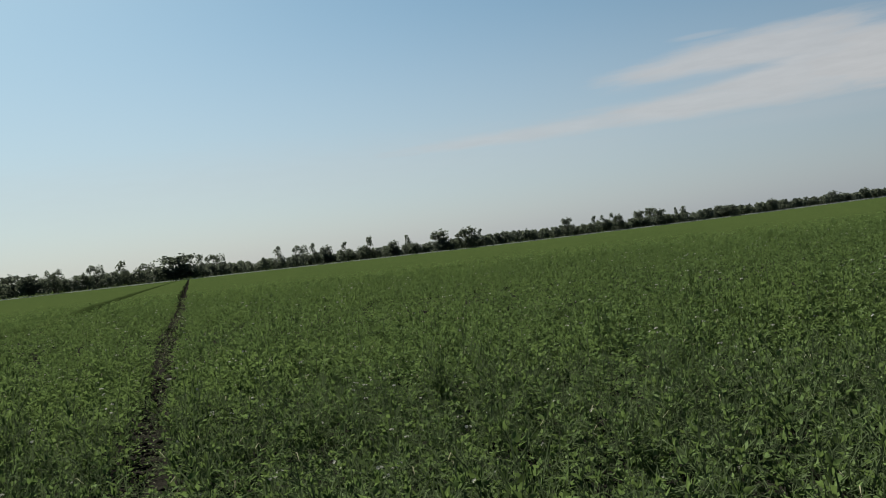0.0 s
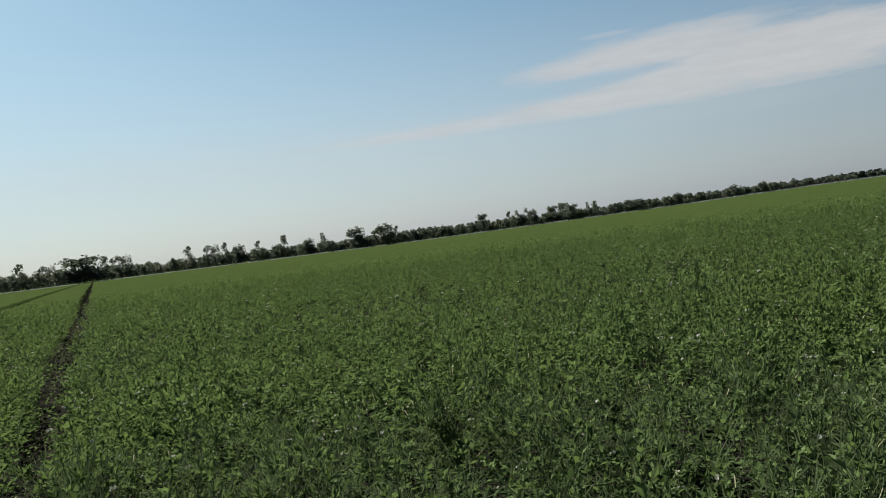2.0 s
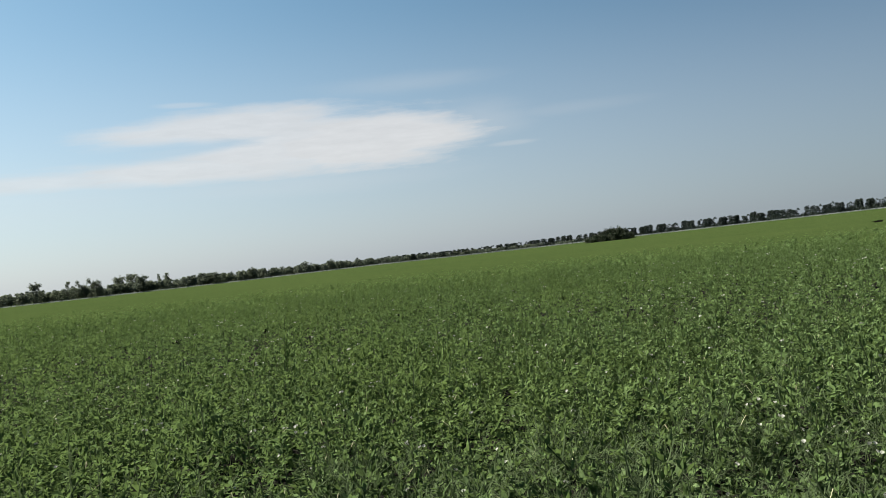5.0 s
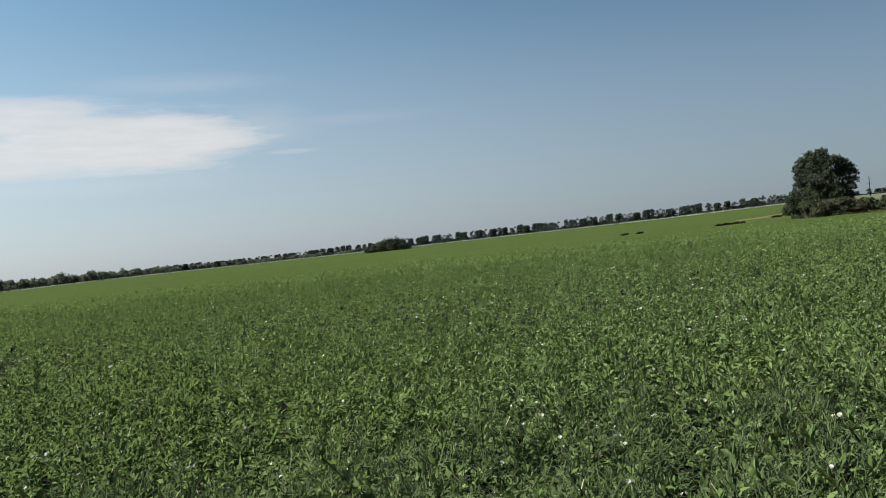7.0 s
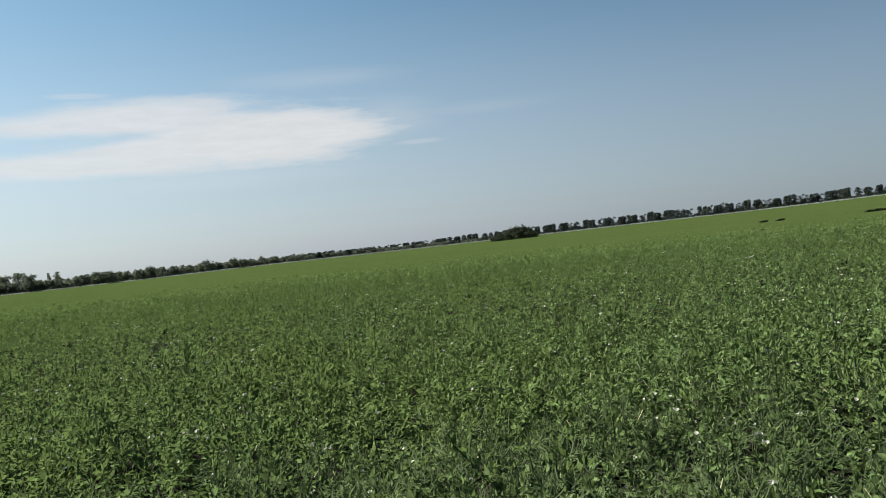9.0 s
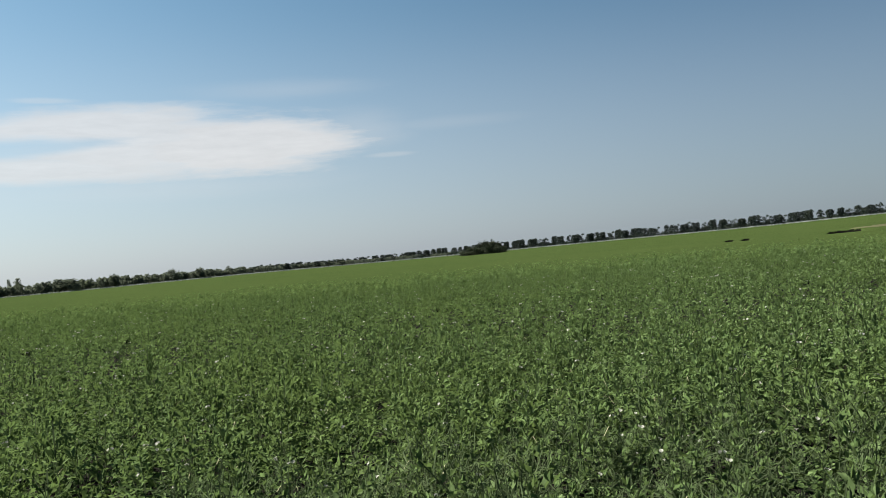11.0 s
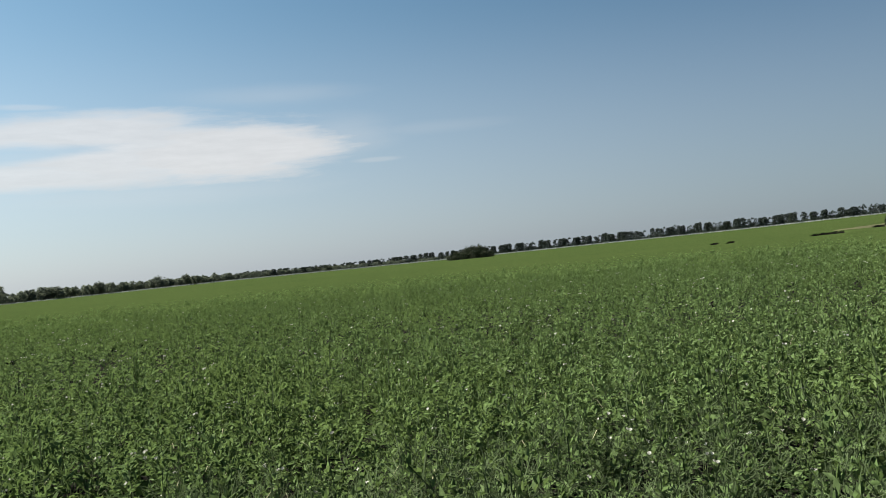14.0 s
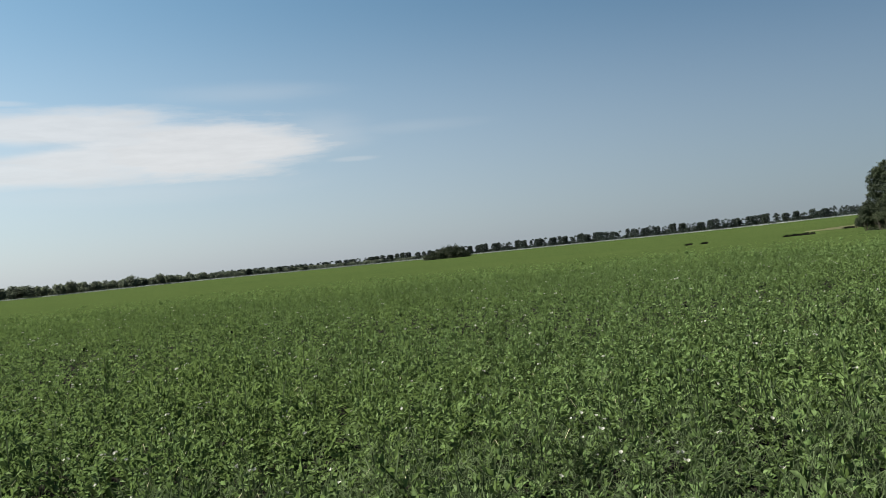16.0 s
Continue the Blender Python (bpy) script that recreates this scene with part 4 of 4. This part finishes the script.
for q in single:
    ob = part("pea_plant", plant_meshes[int(crop_rng.integers(0, len(plant_meshes)))], pea_crop)
    ob.matrix_basis = Matrix.LocRotScale((q[0], q[1], q[2]), Euler((0, 0, q[3])), (q[4], q[4], q[5]))

mid_rows = planted(crop_rng, np.concatenate((thin(crop_rng, strict(scatter(crop_rng, 44, 13, 34, A0, A1))), thin(crop_rng, scatter(crop_rng, 44, 0.8, 9.0, A1, A0 + 360)))), 1.05)
v, f, m = join(crop_rng, MID, mid_rows)
tagged(part("middle_plants", mesh_of("middle_plants", v, f, PEA_MATS, m), pea_crop), kind="stuff")
far_rows = planted(crop_rng, np.concatenate((fade(crop_rng, thin(crop_rng, strict(scatter(crop_rng, 10.0, 30, 80, A0, A1))), 52, 80), fade(crop_rng, thin(crop_rng, strict(scatter(crop_rng, 14.0, 30, 54, A0, A1))), 56, 54))), 1.1)
far_rows[:, 5] *= 1 - 0.14 * smooth(np.hypot(far_rows[:, 0], far_rows[:, 1]), 42, 78)
v, f, m = join(crop_rng, FARS, far_rows)
tagged(part("outer_plants", mesh_of("outer_plants", v, f, PEA_MATS, m), pea_crop), kind="stuff")


def flower_arrays(seed, pair=True):
    """White pea flowers: a wide standard behind two wings and a keel, on a short stalk."""
    rng = np.random.default_rng(seed)
    pile = Pile()
    for s in ((-1, 1) if pair else (0,)):
        c = np.array((0.022 * s, 0.01 * s, 0.03 + 0.012 * rng.random()))
        face = unit(np.array((0.6 * s + rng.normal() * 0.3, rng.normal() * 0.6, 0.55)))
        side = unit(np.cross(face, (0.1, 0.2, 1)))
        up = np.cross(side, face)
        r = 0.019
        ring = [c + r * (math.cos(t) * side * 1.15 + math.sin(t) * up) + face * r * (0.25 * math.cos(2 * t)) for t in np.linspace(0, 2 * math.pi, 9)[:-1]]
        pile.add(np.array(ring + [c - face * 0.004]), np.array([(k, (k + 1) % 8, 8) for k in range(8)]), 0)
        for w_s in (-1, 1):
            base = c - up * 0.006
            tip = base + face * 0.018 + side * w_s * 0.007 - up * 0.006
            pile.add(np.array((base, base + face * 0.01 + side * w_s * 0.011 + up * 0.007, tip, base + face * 0.011 - up * 0.009)), np.array(((0, 1, 2), (0, 2, 3))), 0)
        pile.add(*ribbon([(0, 0, -0.06), (0.003 * s, 0, 0.0), c - face * 0.004], 0.004), 1)
    return pile.arrays()


FLOWERS = [flower_arrays(200 + k, k % 3 != 0) for k in range(6)]
FLOWER_MATS = [M_PETAL, M_STEM]
# the flowers that stand out by their place, with heads beside them
MARKED = ((2.34, 7.50), (1.95, 7.72), (2.15, 7.55), (2.55, 7.3), (-0.46, 4.13), (-0.36, 4.2), (-0.89, 5.66), (0.22, 8.03), (0.14, 8.1), (-0.27, 8.18), (-0.9, 7.4), (0.8, 9.1),
          (0.14, 4.35), (-0.64, 4.72), (-0.98, 4.14), (3.6, 5.15), (3.06, 5.1), (2.99, 5.12), (3.67, 5.22), (2.87, 4.29), (3.22, 4.51), (3.26, 4.5), (4.15, 5.39), (-4.86, 9.87), (5.86, 12.48))


def flower_rows(rng, p, scale):
    rows = planted(rng, p, scale)
    rows[:, 2] += 0.56 * rows[:, 5] + rng.uniform(-0.02, 0.07, len(rows))
    rows[:, 5] = rows[:, 4]
    return rows


def drift(rng, p):
    d = 0.5 + 0.5 * grid_noise(p[:, 0], p[:, 1], 1.9, 31)
    return p[rng.random(len(p)) < d ** 1.6 * crop(p[:, 0], p[:, 1])]


marked = np.array(MARKED)
near_f = np.concatenate((marked, marked[:16] + crop_rng.normal(size=(16, 2)) * 0.07, drift(crop_rng, scatter(crop_rng, 14.0, 2.6, 12, A0, A1))))
rows = flower_rows(crop_rng, near_f, 0.48)
flower_meshes = [mesh_of("flower", *q[:2], FLOWER_MATS, q[2]) for q in FLOWERS]
for q in rows[:280]:
    ob = part("flower", flower_meshes[int(crop_rng.integers(0, len(flower_meshes)))], pea_crop, "white pea flowers")
    ob.matrix_basis = Matrix.LocRotScale((q[0], q[1], q[2]), Euler((0, 0, q[3])), (q[4], q[4], q[5]))
rows2 = np.concatenate((rows[280:], flower_rows(crop_rng, drift(crop_rng, scatter(crop_rng, 4.5, 12, 34, A0, A1)), 0.65)))
v, f, m = join(crop_rng, FLOWERS, rows2)
tagged(part("outer_flowers", mesh_of("outer_flowers", v, f, FLOWER_MATS, m), pea_crop, "scattered white pea flowers"), kind="stuff")

# pale stems lying over the crop
pile = Pile()
for x, y in scatter(crop_rng, 17, 2.4, 12, A0, A1):
    if float(crop(x, y)) < 0.5:
        continue
    ang, ln, tilt = crop_rng.uniform(0, 6.28), crop_rng.uniform(0.05, 0.15), crop_rng.normal() * 0.2
    d = np.array((math.cos(ang), math.sin(ang), tilt)) * ln
    p = np.array((x, y, float(land(x, y)) + 0.53 + crop_rng.uniform(-0.06, 0.06)))
    pile.add(*ribbon([p, p + d * 0.5 + (0, 0, 0.03), p + d], crop_rng.uniform(0.003, 0.005)), int(crop_rng.random() < 0.8))
tagged(part("lodged_stems", pile.mesh("lodged_stems", [M_STRAW, M_STEM])), "pale bent stems and grass blades lying over the peas", "plant stems", kind="stuff")

# small weeds, dry leaves and clods in the wheel mark
pile = Pile()
for k in range(4600):
    u = 2 + 58 * crop_rng.random() ** 1.8
    off = wander(u) - 0.10 + crop_rng.normal() * 0.13
    x, y = ORIGIN + U * u + V * off
    p = np.array((x, y, float(land(x, y)) + 0.02 + 0.16 * crop_rng.random() * smooth(-off, -0.15, 0.3)))
    ax = unit(np.array((crop_rng.normal(), crop_rng.normal(), 0.35 * crop_rng.normal())))
    kind = crop_rng.random()
    ln = crop_rng.uniform(0.022, 0.05)
    pile.add(*leaflet(crop_rng, p, ax, unit(np.array((0, 0, 1.0)) + crop_rng.normal(size=3) * 0.35), ln, ln * (0.6 if kind < 0.75 else 0.25)), 0 if kind < 0.72 else 1)
tagged(part("weeds", pile.mesh("weeds", [M_PEA, M_STRAW])), "low weeds and dry leaf litter in a wheel mark", "weeds", kind="stuff")
pile = Pile()
for k in range(420):
    u = 2 + 26 * crop_rng.random() ** 1.5
    x, y = ORIGIN + U * u + V * (wander(u) + crop_rng.normal() * 0.14)
    r = crop_rng.uniform(0.012, 0.04)
    p = np.array((x, y, float(land(x, y)) + r * 0.3 + 0.02))
    oct_v = np.array(((1, 0, 0), (0, 1, 0), (-1, 0, 0), (0, -1, 0), (0, 0, 0.8), (0, 0, -0.6))) * r * crop_rng.uniform(0.7, 1.3, (6, 1))
    pile.add(p + oct_v, np.array(((0, 1, 4), (1, 2, 4), (2, 3, 4), (3, 0, 4), (1, 0, 5), (2, 1, 5), (3, 2, 5), (0, 3, 5))))
tagged(part("clods", pile.mesh("clods", [M_SOIL])), "dark crumbly soil clods in a wheel mark", "soil clods", kind="stuff")
